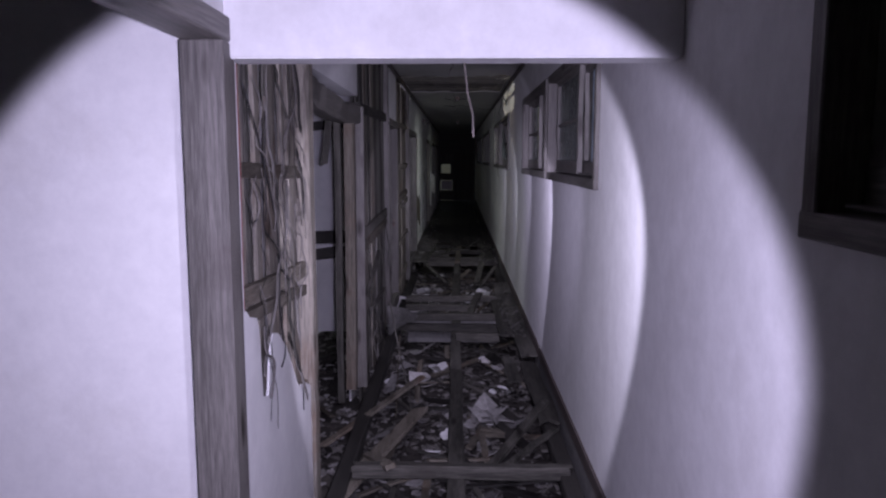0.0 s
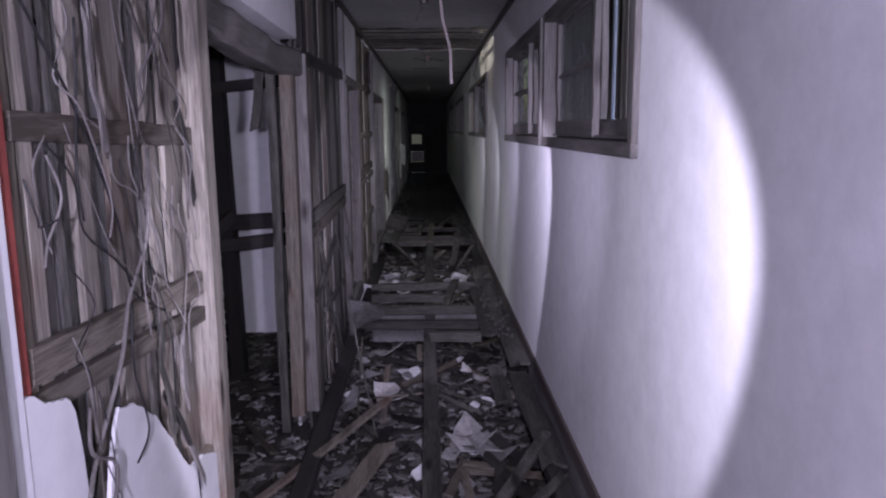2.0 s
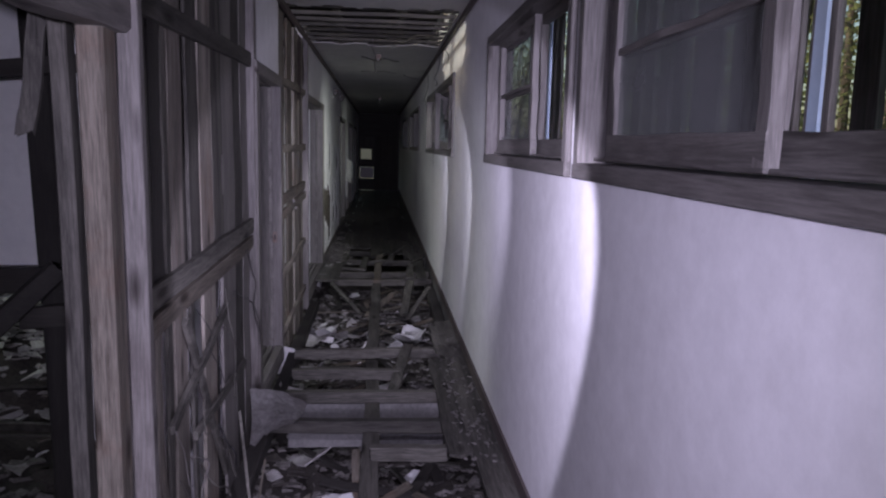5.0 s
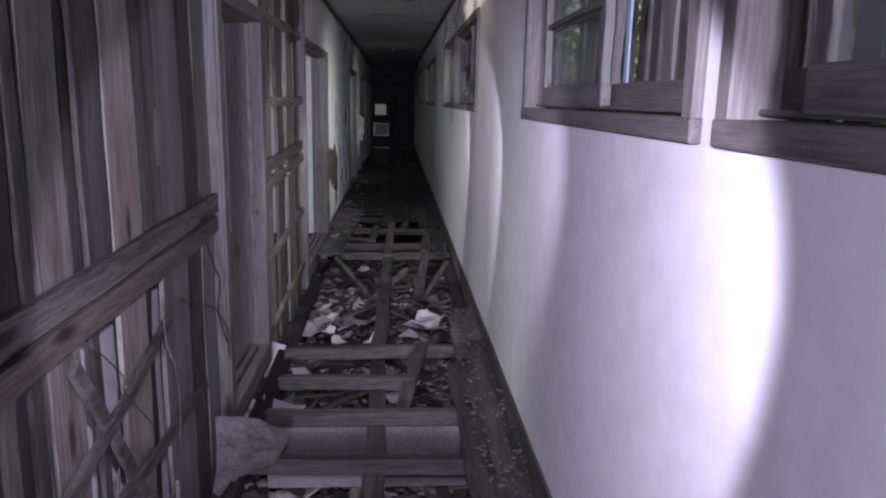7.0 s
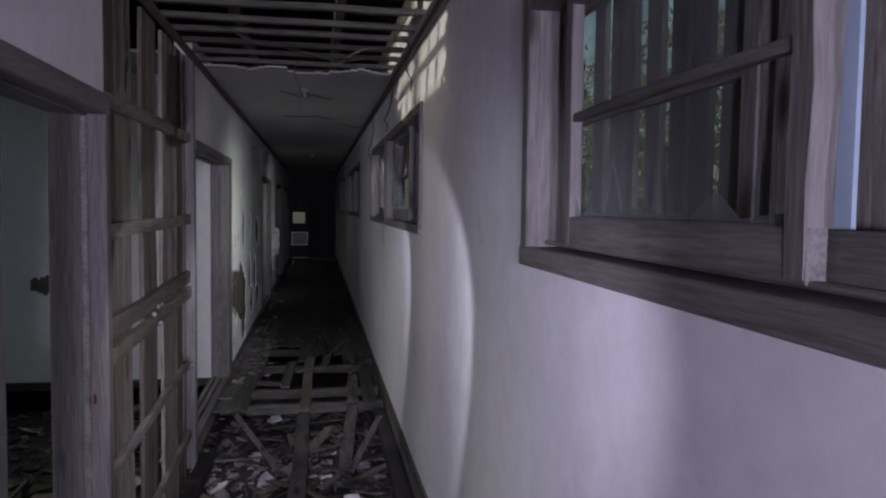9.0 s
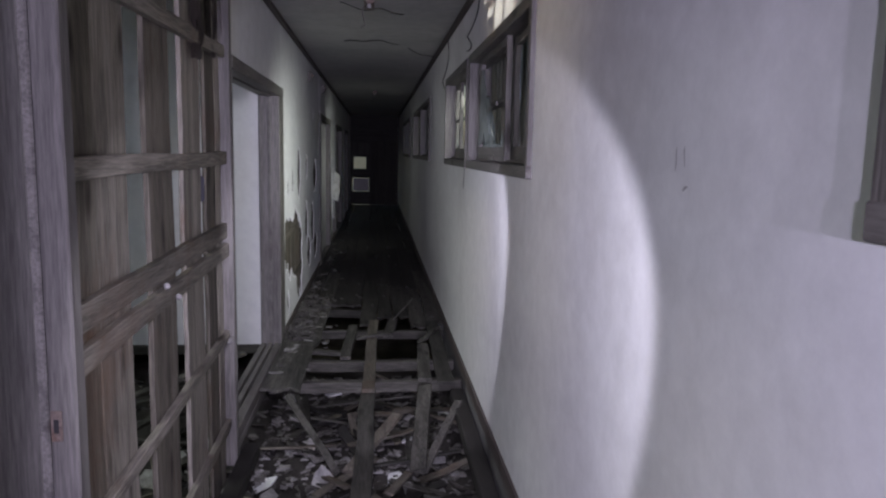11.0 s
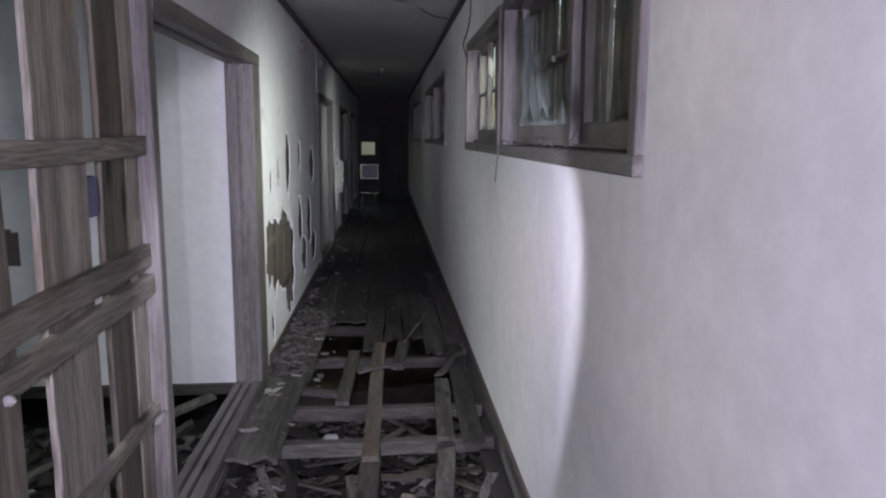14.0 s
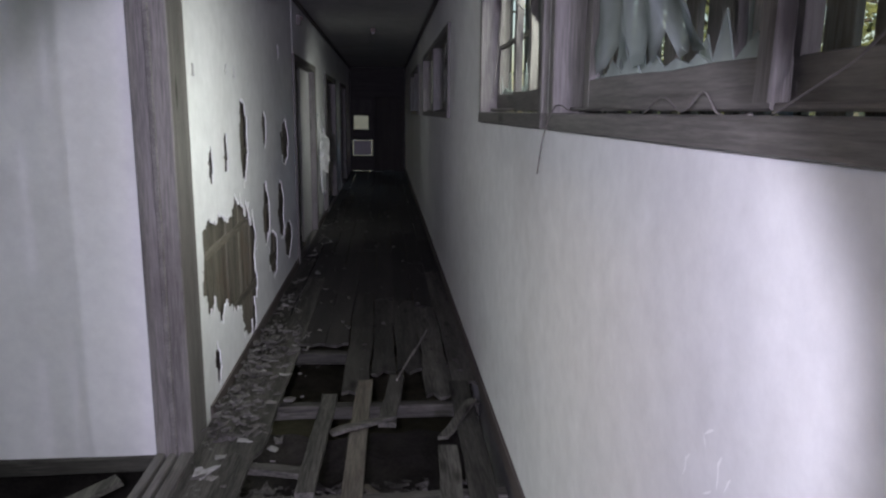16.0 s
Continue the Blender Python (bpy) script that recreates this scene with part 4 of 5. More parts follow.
timber("brace", planks, WOODS["oldy"], (LEFT - 0.004, 5.75, 0.36), (LEFT - 0.006, 6.85, 0.33), 0.02, 0.04, seed=784)
timber("corner_post", planks, WOODS["framez"], (LEFT - 0.03, 7.235, -0.12), (LEFT - 0.03, 7.23, 2.57), 0.08, 0.08, (1, 0, 0), seed=783)
bm = bmesh.new()
box(bm, LEFT - 0.15, LEFT - 0.135, 5.40, 6.72, -0.4, 1.75)
part("backing_board", bm, BOARD, planks, "white board propped behind the planks")

twigs = random.Random(91)
for i in range(12):
    y, z = twigs.uniform(5.35, 6.9), twigs.uniform(0.15, 1.0)
    line = [(LEFT + 0.004, y, z)]
    for _ in range(4):
        y, z = y + twigs.gauss(0.06, 0.07), z - twigs.uniform(0.04, 0.16)
        line.append((LEFT + twigs.uniform(0.004, 0.05), min(y, 7.15), max(z, -0.2)))
    part("wire", single(tube, smooth_path(line), twigs.choice((0.002, 0.003, 0.0045)), 5), twigs.choice((CABLE_DARK, WOODS["oldz"], WOODS["framez"])), planks, smooth=True)

# open lattice of boards between the two doorways
lattice = empty("wall_lattice", "open partition of bare pine boards nailed to rails", "wall", "structure")
edges = [(8.28, 0.265), (8.55, 0.28), (9.02, 0.31), (9.49, 0.30), (9.89, 0.19), (10.085, 0.12)]
for k, (y, w) in enumerate(edges):
    timber("board", lattice, WOODS["brightz" if k % 2 else "palez"], (LEFT - 0.045, y + w / 2, -0.22), (LEFT - 0.045, y + w / 2 + rnd.uniform(-0.012, 0.012), 2.56), w * 0.97, 0.02, (0, 1, 0), seed=800 + k, segments=6, wobble=0.004)
for z0, z1, w in ((2.02, 2.04, 0.06), (1.50, 1.51, 0.065), (1.10, 1.14, 0.08), (0.98, 1.04, 0.07), (0.50, 0.58, 0.045), (0.02, 0.10, 0.045)):
    timber("rail", lattice, WOODS["brighty"], (LEFT - 0.018, 8.27, z0), (LEFT - 0.018, 10.205, z1), 0.03, w, seed=830 + int(z0 * 100))
timber("corner_post", lattice, WOODS["framez"], (LEFT - 0.01, 10.235, -0.15), (LEFT - 0.01, 10.235, 2.57), 0.06, 0.06, (1, 0, 0), seed=861, label="dark slim corner post")
for k, (y, z) in enumerate(((10.15, 0.565), (9.05, 1.06), (9.2, 0.99))):
    bm = bmesh.new()
    bmesh.ops.create_icosphere(bm, subdivisions=2, radius=0.019)
    for v in bm.verts:
        v.co = Vector((v.co.x * 0.7 + LEFT + 0.012, v.co.y * (3.0 if k == 0 else 0.7) + y, v.co.z * 0.7 + z)) + Vector((0, 0, 0.008)) * noise.noise(v.co * 60)
    part("rag" if k == 0 else "insulator_knob", bm, SHARD, lattice, "pinkish torn rag" if k == 0 else "white porcelain knob", smooth=True)
bm = bmesh.new()
box(bm, LEFT - 0.09, LEFT - 0.04, 9.76, 9.87, 1.31, 1.43)
bmesh.ops.bevel(bm, geom=bm.edges[:], offset=0.006, segments=2, affect="EDGES")
tagged(part("junction_box", bm, BLUEBOX), "small blue-grey electrical box behind the boards", "junction box")
me = sheet_mesh("dark_scrap", TRIM, -0.14, 0.14, -0.11, 0.11, 0, lambda y, z: abs(z) < 0.05 + 0.22 * (y + 0.14) + 0.03 * noise.noise((y * 20, z * 20, 0)), 0.02, 0.006)
for x, z in ((-2.32, 0.88), (-3.02, 0.76)):
    ob = new("dark_scrap", me)
    ob.matrix_world = pose(x, 12.064, z, 0, 0, -90)
    tagged(ob, "dark torn scrap of lining stuck on the white partition", "scrap")

# ---- floor: joists, boards, ground ----
bm = bmesh.new()
for i in range(75):
    for j in range(150):
        x, y = -4.55 + 5.25 * i / 74, -3 + 16.2 * j / 149
        h = -0.44 + 0.09 * noise.noise((x * 1.6, y * 1.6, 0)) + 0.05 * noise.noise((x * 5, y * 5, 3)) + 0.02 * noise.noise((x * 14, y * 14, 8))
        if x < LEFT:
            h += 0.10
        bm.verts.new((x, y, min(h, -0.13)))
bm.verts.ensure_lookup_table()
for i in range(74):
    for j in range(149):
        bm.faces.new([bm.verts[k] for k in (i * 150 + j, (i + 1) * 150 + j, (i + 1) * 150 + j + 1, i * 150 + j + 1)])
tagged(part("floor_bed", bm, EARTH, smooth=True), "dark rubble-covered ground under the missing floor", "floor", kind="structure")

floor = empty("floor", "bare floor joists with most boards torn out", "floor", "structure")
JOISTS = [(2.55, -0.8, 0.57), (3.56, -0.66, 0.52), (6.50, -0.1, 0.30), (6.90, -0.70, 0.34), (7.37, -0.66, 0.36), (7.84, -0.66, 0.1), (8.32, -0.70, 0.42), (11.26, -0.64, 0.56), (11.74, -0.60, 0.56), (12.70, -0.60, 0.56), (13.55, -0.6, -0.1)]
for k, (y, a, b) in enumerate(JOISTS):
    timber("joist", floor, WOODS["oldx"], (a, y, -0.065), (b, y + rnd.uniform(-0.02, 0.02), -0.065 + rnd.uniform(-0.015, 0.01)), 0.065, 0.075, (0, 1, 0), seed=900 + k, ragged=0.015)
for k, y in enumerate((6.98, 7.30)):
    bm = bmesh.new()
    box(bm, -0.60, 0.33, y + 0.05, y + 0.07, -0.26, -0.11)
    part("joist_web", bm, CONCRETE, floor)
timber("runner", floor, WOODS["oldy"], (-0.10, 2.3, -0.115), (-0.11, 8.3, -0.115), 0.095, 0.035, seed=921, wobble=0.01, segments=9)
timber("runner", floor, WOODS["oldy"], (-0.12, 8.4, -0.08), (-0.09, 11.1, -0.05), 0.10, 0.035, seed=922, wobble=0.012, segments=7)
timber("runner", floor, WOODS["paley"], (-0.09, 11.0, -0.012), (-0.06, 12.95, -0.012), 0.085, 0.03, seed=923, segments=5)
timber("runner", floor, WOODS["oldy"], (-0.27, 11.72, 0.0), (-0.24, 12.75, 0.0), 0.08, 0.025, seed=924, segments=5)
timber("runner", floor, WOODS["oldy"], (0.06, 12.35, 0.0), (0.12, 13.0, 0.0), 0.085, 0.025, seed=925, segments=4)
timber("runner", floor, WOODS["oldy"], (0.30, 11.2, 0.0), (0.34, 12.1, 0.0), 0.09, 0.025, seed=926, segments=4)
timber("runner", floor, WOODS["oldy"], (0.44, 11.1, 0.0), (0.47, 12.9, 0.0), 0.11, 0.025, seed=927, segments=4)
timber("runner", floor, WOODS["oldx"], (-0.64, 12.05, -0.03), (-0.28, 11.95, -0.03), 0.06, 0.03, (0, 1, 0), seed=928, segments=4)
timber("runner", floor, WOODS["oldx"], (-0.20, 12.25, 0.02), (0.10, 12.4, 0.02), 0.045, 0.02, (0, 1, 0), seed=929, segments=4)
timber("bearer", floor, WOODS["darky"], (0.50, 3.2, -0.11), (0.52, 11.2, -0.11), 0.09, 0.08, seed=930, segments=9)
timber("bearer", floor, WOODS["darky"], (-0.72, 3.2, -0.14), (-0.74, 10.4, -0.14), 0.09, 0.08, seed=931, segments=9)


def floor_board(name, x0, x1, y0, y1, z, mat, seed):
    r = random.Random(seed)
    bm = bmesh.new()
    ring = []
    for f in range(5):
        ring.append((x0 + (x1 - x0) * f / 4, y0 + r.uniform(-0.05, 0.05)))
    for f in range(1, 5):
        ring.append((x1 + r.uniform(-0.012, 0.012), y0 + (y1 - y0) * f / 5))
    for f in range(5):
        ring.append((x1 + (x0 - x1) * f / 4, y1 + r.uniform(-0.05, 0.05)))
    for f in range(1, 5):
        ring.append((x0 + r.uniform(-0.012, 0.012), y1 + (y0 - y1) * f / 5))
    top = [bm.verts.new((x, y, z)) for x, y in ring]
    low = [bm.verts.new((x, y, z - 0.018)) for x, y in ring]
    bm.faces.new(top)
    bm.faces.new(low[::-1])
    for i in range(len(ring)):
        j = (i + 1) % len(ring)
        bm.faces.new((top[i], top[j], low[j], low[i]))
    return part(name, bm, mat, floor)


for k, (x0, x1, y0, y1) in enumerate(((0.30, 0.42, 6.35, 8.0), (0.43, 0.57, 5.6, 9.1), (0.37, 0.43, 8.05, 8.9), (-0.81, -0.53, 11.0, 13.4), (-0.66, -0.50, 12.05, 13.0), (0.28, 0.38, 5.0, 5.7), (0.42, 0.55, 4.2, 5.5))):
    floor_board("board", x0, x1, y0, y1, (0.0 if y0 > 5.5 else -0.05) + 0.004 * k, WOODS["oldy"], 940 + k)
for i in range(9):
    x0 = LEFT + 0.005 + i * 0.1545
    y = 12.75 + rnd.uniform(-0.1, 0.5)
    if i in (2, 3):
        y = 13.6
    while y < END:
        y1 = min(y + rnd.uniform(1.6, 3.4), END)
        # past 13.4 the corridor's dimness is put into darker board colour
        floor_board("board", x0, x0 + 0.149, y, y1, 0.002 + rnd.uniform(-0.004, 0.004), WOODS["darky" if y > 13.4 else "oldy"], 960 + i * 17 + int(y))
        y = y1 + 0.01
bm = bmesh.new()
box(bm, LEFT - 3.6, RIGHT, -3.0, 2.25, -0.06, -0.001)
part("board", bm, WOODS["oldy"], floor, "intact worn floorboards")
bm = bmesh.new()
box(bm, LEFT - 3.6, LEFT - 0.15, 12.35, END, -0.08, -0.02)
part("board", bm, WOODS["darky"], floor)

# ---- rubble and loose things ----
def chip_mesh(count, spread, seed, size):
    r = random.Random(seed)
    verts, faces = [], []
    for _ in range(count):
        x, y, z = spread(r)
        s = size * r.uniform(0.4, 1.6)
        a = [Vector((r.uniform(-1, 1), r.uniform(-1, 1), r.uniform(-0.25, 0.25))) * s for _ in range(5)]
        t = Vector((r.uniform(-0.3, 0.3), r.uniform(-0.3, 0.3), 1)).normalized() * min(0.012, s * 0.4)
        c = Vector((x, y, z))
        order = sorted(a, key=lambda v: math.atan2(v.y, v.x))
        k = len(verts)
        verts += [tuple(c + v) for v in order] + [tuple(c + v + t) for v in order]
        faces += [tuple(range(k + 5, k + 10)), tuple(range(k + 4, k - 1, -1))]
        faces += [(k + i, k + (i + 1) % 5, k + 5 + (i + 1) % 5, k + 5 + i) for i in range(5)]
    me = bpy.data.meshes.new("rubble")
    me.from_pydata(verts, [], faces)
    return me


def bed_height(x, y):
    h = -0.44 + 0.09 * noise.noise((x * 1.6, y * 1.6, 0)) + 0.05 * noise.noise((x * 5, y * 5, 3)) + 0.02 * noise.noise((x * 14, y * 14, 8))
    return min(h + (0.10 if x < LEFT else 0), -0.13)


def under_floor(y0, y1, x0, x1):
    def spread(r):
        x, y = r.uniform(x0, x1), r.uniform(y0, y1)
        return x, y, bed_height(x, y) + 0.015
    return spread


def mound_height(x, y):
    return 0.62 * math.exp(-((x + 2.95) / 0.75) ** 2 - ((y - 8.5) / 1.1) ** 2)


def mound(r):
    x, y = r.gauss(-2.85, 0.55), r.gauss(8.4, 0.75)
    return x, y, bed_height(x, y) + mound_height(x, y) + 0.02


bm = bmesh.new()
rows = []
for i in range(31):
    row = []
    for j in range(37):
        x, y = -4.45 + 2.6 * i / 30, 6.9 + 3.6 * j / 36
        row.append(bm.verts.new((x, y, bed_height(x, y) - 0.02 + mound_height(x, y) + 0.04 * noise.noise((x * 7, y * 7, 2)))))
    rows.append(row)
for r0, r1 in zip(rows, rows[1:]):
    for a, b, c, d in zip(r0, r0[1:], r1[1:], r1):
        bm.faces.new((a, b, c, d))
tagged(part("rubble_mound", bm, EARTH, smooth=True), "dark mound of rubble heaped in the side room", "rubble", kind="stuff")


def heap(r):
    x, y = LEFT + 0.03 + abs(r.gauss(0, 0.13)), 12.2 + 1.7 * r.random() ** 1.3
    return x, y, 0.006 + 0.07 * r.random() * max(0, 1 - (x - LEFT) / 0.3)


for label, count, spread, size, mat in (("crushed grey plaster heaped along the broken wall", 420, heap, 0.022, CHIPS), ("pale plaster bits strewn over the dark rubble", 480, under_floor(8.2, 10.9, LEFT, 0.5), 0.034, SHARD), ("pale plaster bits strewn over the dark rubble", 520, under_floor(2.4, 6.4, LEFT, 0.5), 0.026, SHARD), ("pale plaster bits strewn in the wrecked room", 700, under_floor(3.2, 6.5, -3.5, LEFT), 0.034, SHARD),
                                        ("small plaster and wood rubble under the corridor", 4200, under_floor(2.4, 12.6, LEFT, 0.56), 0.035, CHIPS), ("coarse dark rubble under the corridor", 900, under_floor(2.4, 12.6, LEFT, 0.56), 0.075, EARTH),
                                        ("pale plaster rubble over the wrecked room's floor", 2600, under_floor(2.4, 12.2, -4.2, LEFT), 0.05, CHIPS), ("pale plaster pieces over the rubble mound", 900, mound, 0.055, SHARD), ("dark rubble over the wrecked room's floor", 1100, under_floor(2.4, 12.2, -4.2, LEFT), 0.09, EARTH),
                                        ("plaster crumbs on the floor edge", 260, lambda r: (r.uniform(0.36, 0.57), r.uniform(6.2, 9.1), 0.004), 0.012, CHIPS), ("plaster crumbs on the floor edge", 320, lambda r: (LEFT + abs(r.gauss(0.02, 0.12)), r.uniform(11.2, 15.0), 0.004), 0.014, CHIPS),
                                        ("scattered dark crumbs on dusty floorboards", 120, lambda r: (r.uniform(-0.75, 0.55), 13 + 7 * r.random() ** 1.5, 0.006), 0.013, EARTH), ("scattered crumbs on dusty floorboards", 70, lambda r: (r.uniform(-0.7, 0.55), r.uniform(13, 22), 0.006), 0.014, CHIPS)):
    me = chip_mesh(count, spread, count, size)
    me.materials.append(mat)
    tagged(new("rubble", me), label, "rubble", kind="stuff")


def shard_mesh(seed, size, thick=0.009, bend=0.15):
    r = random.Random(seed)
    n = r.randint(6, 9)
    ring = []
    for i in range(n):
        a = 6.2832 * i / n + r.uniform(-0.25, 0.25)
        d = size * r.uniform(0.45, 1.1)
        ring.append(Vector((d * math.cos(a), d * 0.75 * math.sin(a), 0)))
    bm = bmesh.new()
    top, low = [], []
    for v in ring:
        z = bend * (v.x * v.x - v.y * v.x) / size
        top.append(bm.verts.new((v.x, v.y, z + thick)))
        low.append(bm.verts.new((v.x, v.y, z)))
    ct, cl = bm.verts.new((0, 0, thick)), bm.verts.new((0, 0, 0))
    for i in range(n):
        j = (i + 1) % n
        bm.faces.new((top[i], top[j], ct))
        bm.faces.new((low[j], low[i], cl))
        bm.faces.new((top[j], top[i], low[i], low[j]))
    return bm


shards = [mesh_of("plaster_shard", shard_mesh(i, 0.07 + 0.02 * (i % 5)), SHARD if i % 3 else BOARD) for i in range(9)]
r = random.Random(55)
for i in range(150):
    inside = i < 85
    x, y = (r.uniform(LEFT + 0.1, 0.5), r.uniform(2.6, 12.3)) if inside else (r.uniform(-3.2, -1.0), r.uniform(3.2, 11.8))
    ob = new("plaster_shard", shards[i % 9])
    s = r.uniform(0.5, 1.25)
    ob.matrix_world = pose(x, y, bed_height(x, y) + 0.035, r.uniform(-25, 25), r.uniform(-25, 25), r.uniform(0, 360)) @ Matrix.Scale(s, 4)
    tagged(ob, "broken piece of dirty white plasterboard on the rubble", "plaster shard", "plaster shards in the rubble")
sticks = [mesh_of("fallen_lath", single(beam, (0, -0.5, 0), (0, 0.5, 0), 0.035 + 0.014 * (i % 3), 0.014, seed=70 + i, wobble=0.006, ragged=0.02), WOODS[("oldy", "paley", "darky")[i % 3]]) for i in range(6)]
for i in range(190):
    inside = i < 130
    x, y = (r.uniform(LEFT + 0.15, 0.45), r.uniform(2.6, 12.3)) if inside else (r.uniform(-3.2, -1.0), r.uniform(3.2, 11.8))
    ob = new("fallen_lath", sticks[i % 6])
    ob.matrix_world = pose(x, y, bed_height(x, y) + 0.06, r.uniform(-14, 14), r.uniform(-20, 20), r.uniform(0, 180)) @ Matrix.Diagonal((1, r.uniform(0.3, 0.8), 1, 1))
    tagged(ob, "loose broken wooden lath lying in the rubble", "lath", "laths in the rubble")

# larger loose timbers: foot, tip, width, thickness, kind
LOOSE = [((-0.75, 3.3, -0.15), (-0.35, 4.6, -0.10), 0.11, "pale"), ((-0.95, 4.2, -0.2), (-0.35, 4.95, 0.02), 0.05, "pale"), ((-0.62, 3.9, -0.12), (-0.45, 3.5, -0.02), 0.06, "pale"), ((0.10, 3.9, -0.2), (0.50, 4.5, 0.0), 0.06, "old"),
         ((0.15, 3.7, -0.12), (0.52, 4.15, -0.06), 0.05, "old"), ((0.02, 7.5, -0.12), (0.16, 8.25, 0.02), 0.08, "old"), ((-0.6, 10.9, 0.0), (-0.25, 10.2, -0.2), 0.04, "old"), ((-0.2, 10.3, -0.25), (0.1, 10.8, -0.1), 0.07, "pale"),
         ((0.2, 10.2, -0.2), (0.30, 11.1, -0.02), 0.09, "old"), ((0.25, 10.4, -0.3), (0.5, 10.9, -0.05), 0.05, "old"), ((-0.68, 6.0, 0.35), (-0.45, 5.3, -0.35), 0.012, "old"), ((-0.62, 6.3, 0.0), (-0.55, 5.0, -0.3), 0.010, "pale"),
         ((0.33, 12.2, 0.0), (0.50, 12.55, 0.03), 0.05, "old"), ((-1.1, 11.6, -0.05), (-1.6, 11.0, -0.25), 0.06, "old"), ((-1.05, 11.9, 0.0), (-1.9, 11.2, -0.2), 0.09, "old")]
for k in range(9):
    a, b = -3.7 + 0.22 * k, 7.3 + 0.21 * ((k * 5) % 8)
    turn = 0.5 + 0.7 * ((k * 3) % 5)
    foot = Vector((a, b, bed_height(a, b) + mound_height(a, b) + 0.07))
    tip = Vector((a + 0.9 * math.cos(turn), b + 0.9 * math.sin(turn), 0))
    tip.z = bed_height(tip.x, tip.y) + mound_height(tip.x, tip.y) + 0.09
    LOOSE.append((tuple(foot), tuple(tip), 0.06 + 0.012 * (k % 4), ("pale", "bright", "old")[k % 3]))
for k, (p, q, w, kind) in enumerate(LOOSE):
    tagged(timber("fallen_timber", None, WOODS[kind + "y"], p, q, w, min(w * 0.4, 0.025), (1, 0, 0.2), seed=1000 + k, ragged=0.02), "fallen bare timber lying across the floor framing", "timber", "fallen timbers")


def crumpled(name, at, size, mat, label, category, seed, flat=0.4, turn=0):
    bm = bmesh.new()
    n = 14
    rows = []
    for i in range(n):
        row = []
        for j in range(n):
            x, y = (i / (n - 1) - 0.5) * size[0], (j / (n - 1) - 0.5) * size[1]
            e = noise.noise((x * 9 + seed, y * 9, 0)) * 0.10 + noise.noise((x * 25 + seed, y * 25, 4)) * 0.03
            x2 = x + noise.noise((y * 11, seed, 2)) * 0.05
            y2 = y + noise.noise((x * 11, seed, 7)) * 0.05
            row.append(bm.verts.new((x2, y2, abs(e) * flat * 3 + size[2] * max(0, 1 - (2 * x / size[0]) ** 2 - (2 * y / size[1]) ** 2))))
        rows.append(row)
    for r0, r1 in zip(rows, rows[1:]):
        for a, b, c, d in zip(r0, r0[1:], r1[1:], r1):
            bm.faces.new((a, b, c, d))
    bmesh.ops.solidify(bm, geom=bm.faces[:], thickness=0.004)
    ob = part(name, bm, mat)
    ob.matrix_world = Matrix.Translation(at) @ pose(0, 0, 0, 0, 0, turn)
    return tagged(ob, label, category)


SHEETS = [mesh_of("torn_sheet", shard_mesh(30 + i, 0.13 + 0.02 * i, 0.006, 0.5), (PAPER, SHARD, BOARD)[i % 3]) for i in range(6)]


def sheet_pile(x, y, z, count, spread, seed, pick, label, tilt=22, scale=1.0):
    """Torn sheets thrown one over another."""
    r = random.Random(seed)
    for i in range(count):
        ob = new("torn_sheet", SHEETS[pick[i % len(pick)]])
        ob.matrix_world = pose(x + r.gauss(0, spread), y + r.gauss(0, spread), z + 0.018 * i, r.uniform(-tilt, tilt), r.uniform(-tilt, tilt), r.uniform(0, 360)) @ Matrix.Scale(scale * r.uniform(0.6, 1.15), 4)
        tagged(ob, label, "torn sheet", "torn sheets in the rubble")


sheet_pile(0.22, 9.6, -0.36, 8, 0.10, 1, (0, 2, 3), "torn white sheet crumpled on the rubble", 30)
sheet_pile(-0.34, 9.05, -0.30, 8, 0.12, 2, (0, 3, 1), "torn white paper scattered on the rubble", 16, 0.7)
sheet_pile(-0.52, 9.8, -0.36, 6, 0.14, 3, (1, 4), "dirty grey board piece on the rubble", 20)
sheet_pile(0.14, 5.15, -0.40, 5, 0.09, 4, (1, 4, 4), "large broken white board piece in the rubble", 18, 1.2)
sheet_pile(-0.55, 6.0, -0.36, 5, 0.10, 5, (1, 4), "dirty grey board piece in the rubble", 30)
sheet_pile(0.23, 5.85, -0.16, 2, 0.05, 6, (1,), "grey board piece on the bearer", 8, 0.7)
sheet_pile(-0.72, 7.8, -0.30, 8, 0.14, 7, (1, 4, 3), "pale board debris in the doorway", 35)
sheet_pile(-0.62, 8.3, -0.26, 4, 0.10, 8, (1, 3), "pale board debris in the doorway", 30, 0.8)
sheet_pile(-2.0, 5.0, -0.30, 10, 0.5, 9, (1, 4, 2), "broken board piece in the wrecked room", 20)
sheet_pile(-1.8, 8.2, -0.30, 12, 0.7, 10, (1, 4, 2), "broken board piece on the side room floor", 20)
edge_shards = [mesh_of("plaster_shard", shard_mesh(60 + i, 0.07 + 0.02 * (i % 4)), SHARD if i % 2 else CHIPS) for i in range(6)]
for i in range(60):
    ob = new("plaster_shard", edge_shards[i % 6])
    y = r.uniform(11.3, 13.6) if i < 30 else r.uniform(13.6, 19.0)
    ob.matrix_world = pose(LEFT + 0.06 + abs(r.gauss(0, 0.13)), y, 0.012 + 0.01 * r.random(), r.uniform(-9, 9), r.uniform(-9, 9), r.uniform(0, 360)) @ Matrix.Scale(r.uniform(0.22, 0.62), 4)
    tagged(ob, "broken piece of plaster on the floorboards by the wall", "plaster shard", "plaster shards along the wall")
bm = bmesh.new()
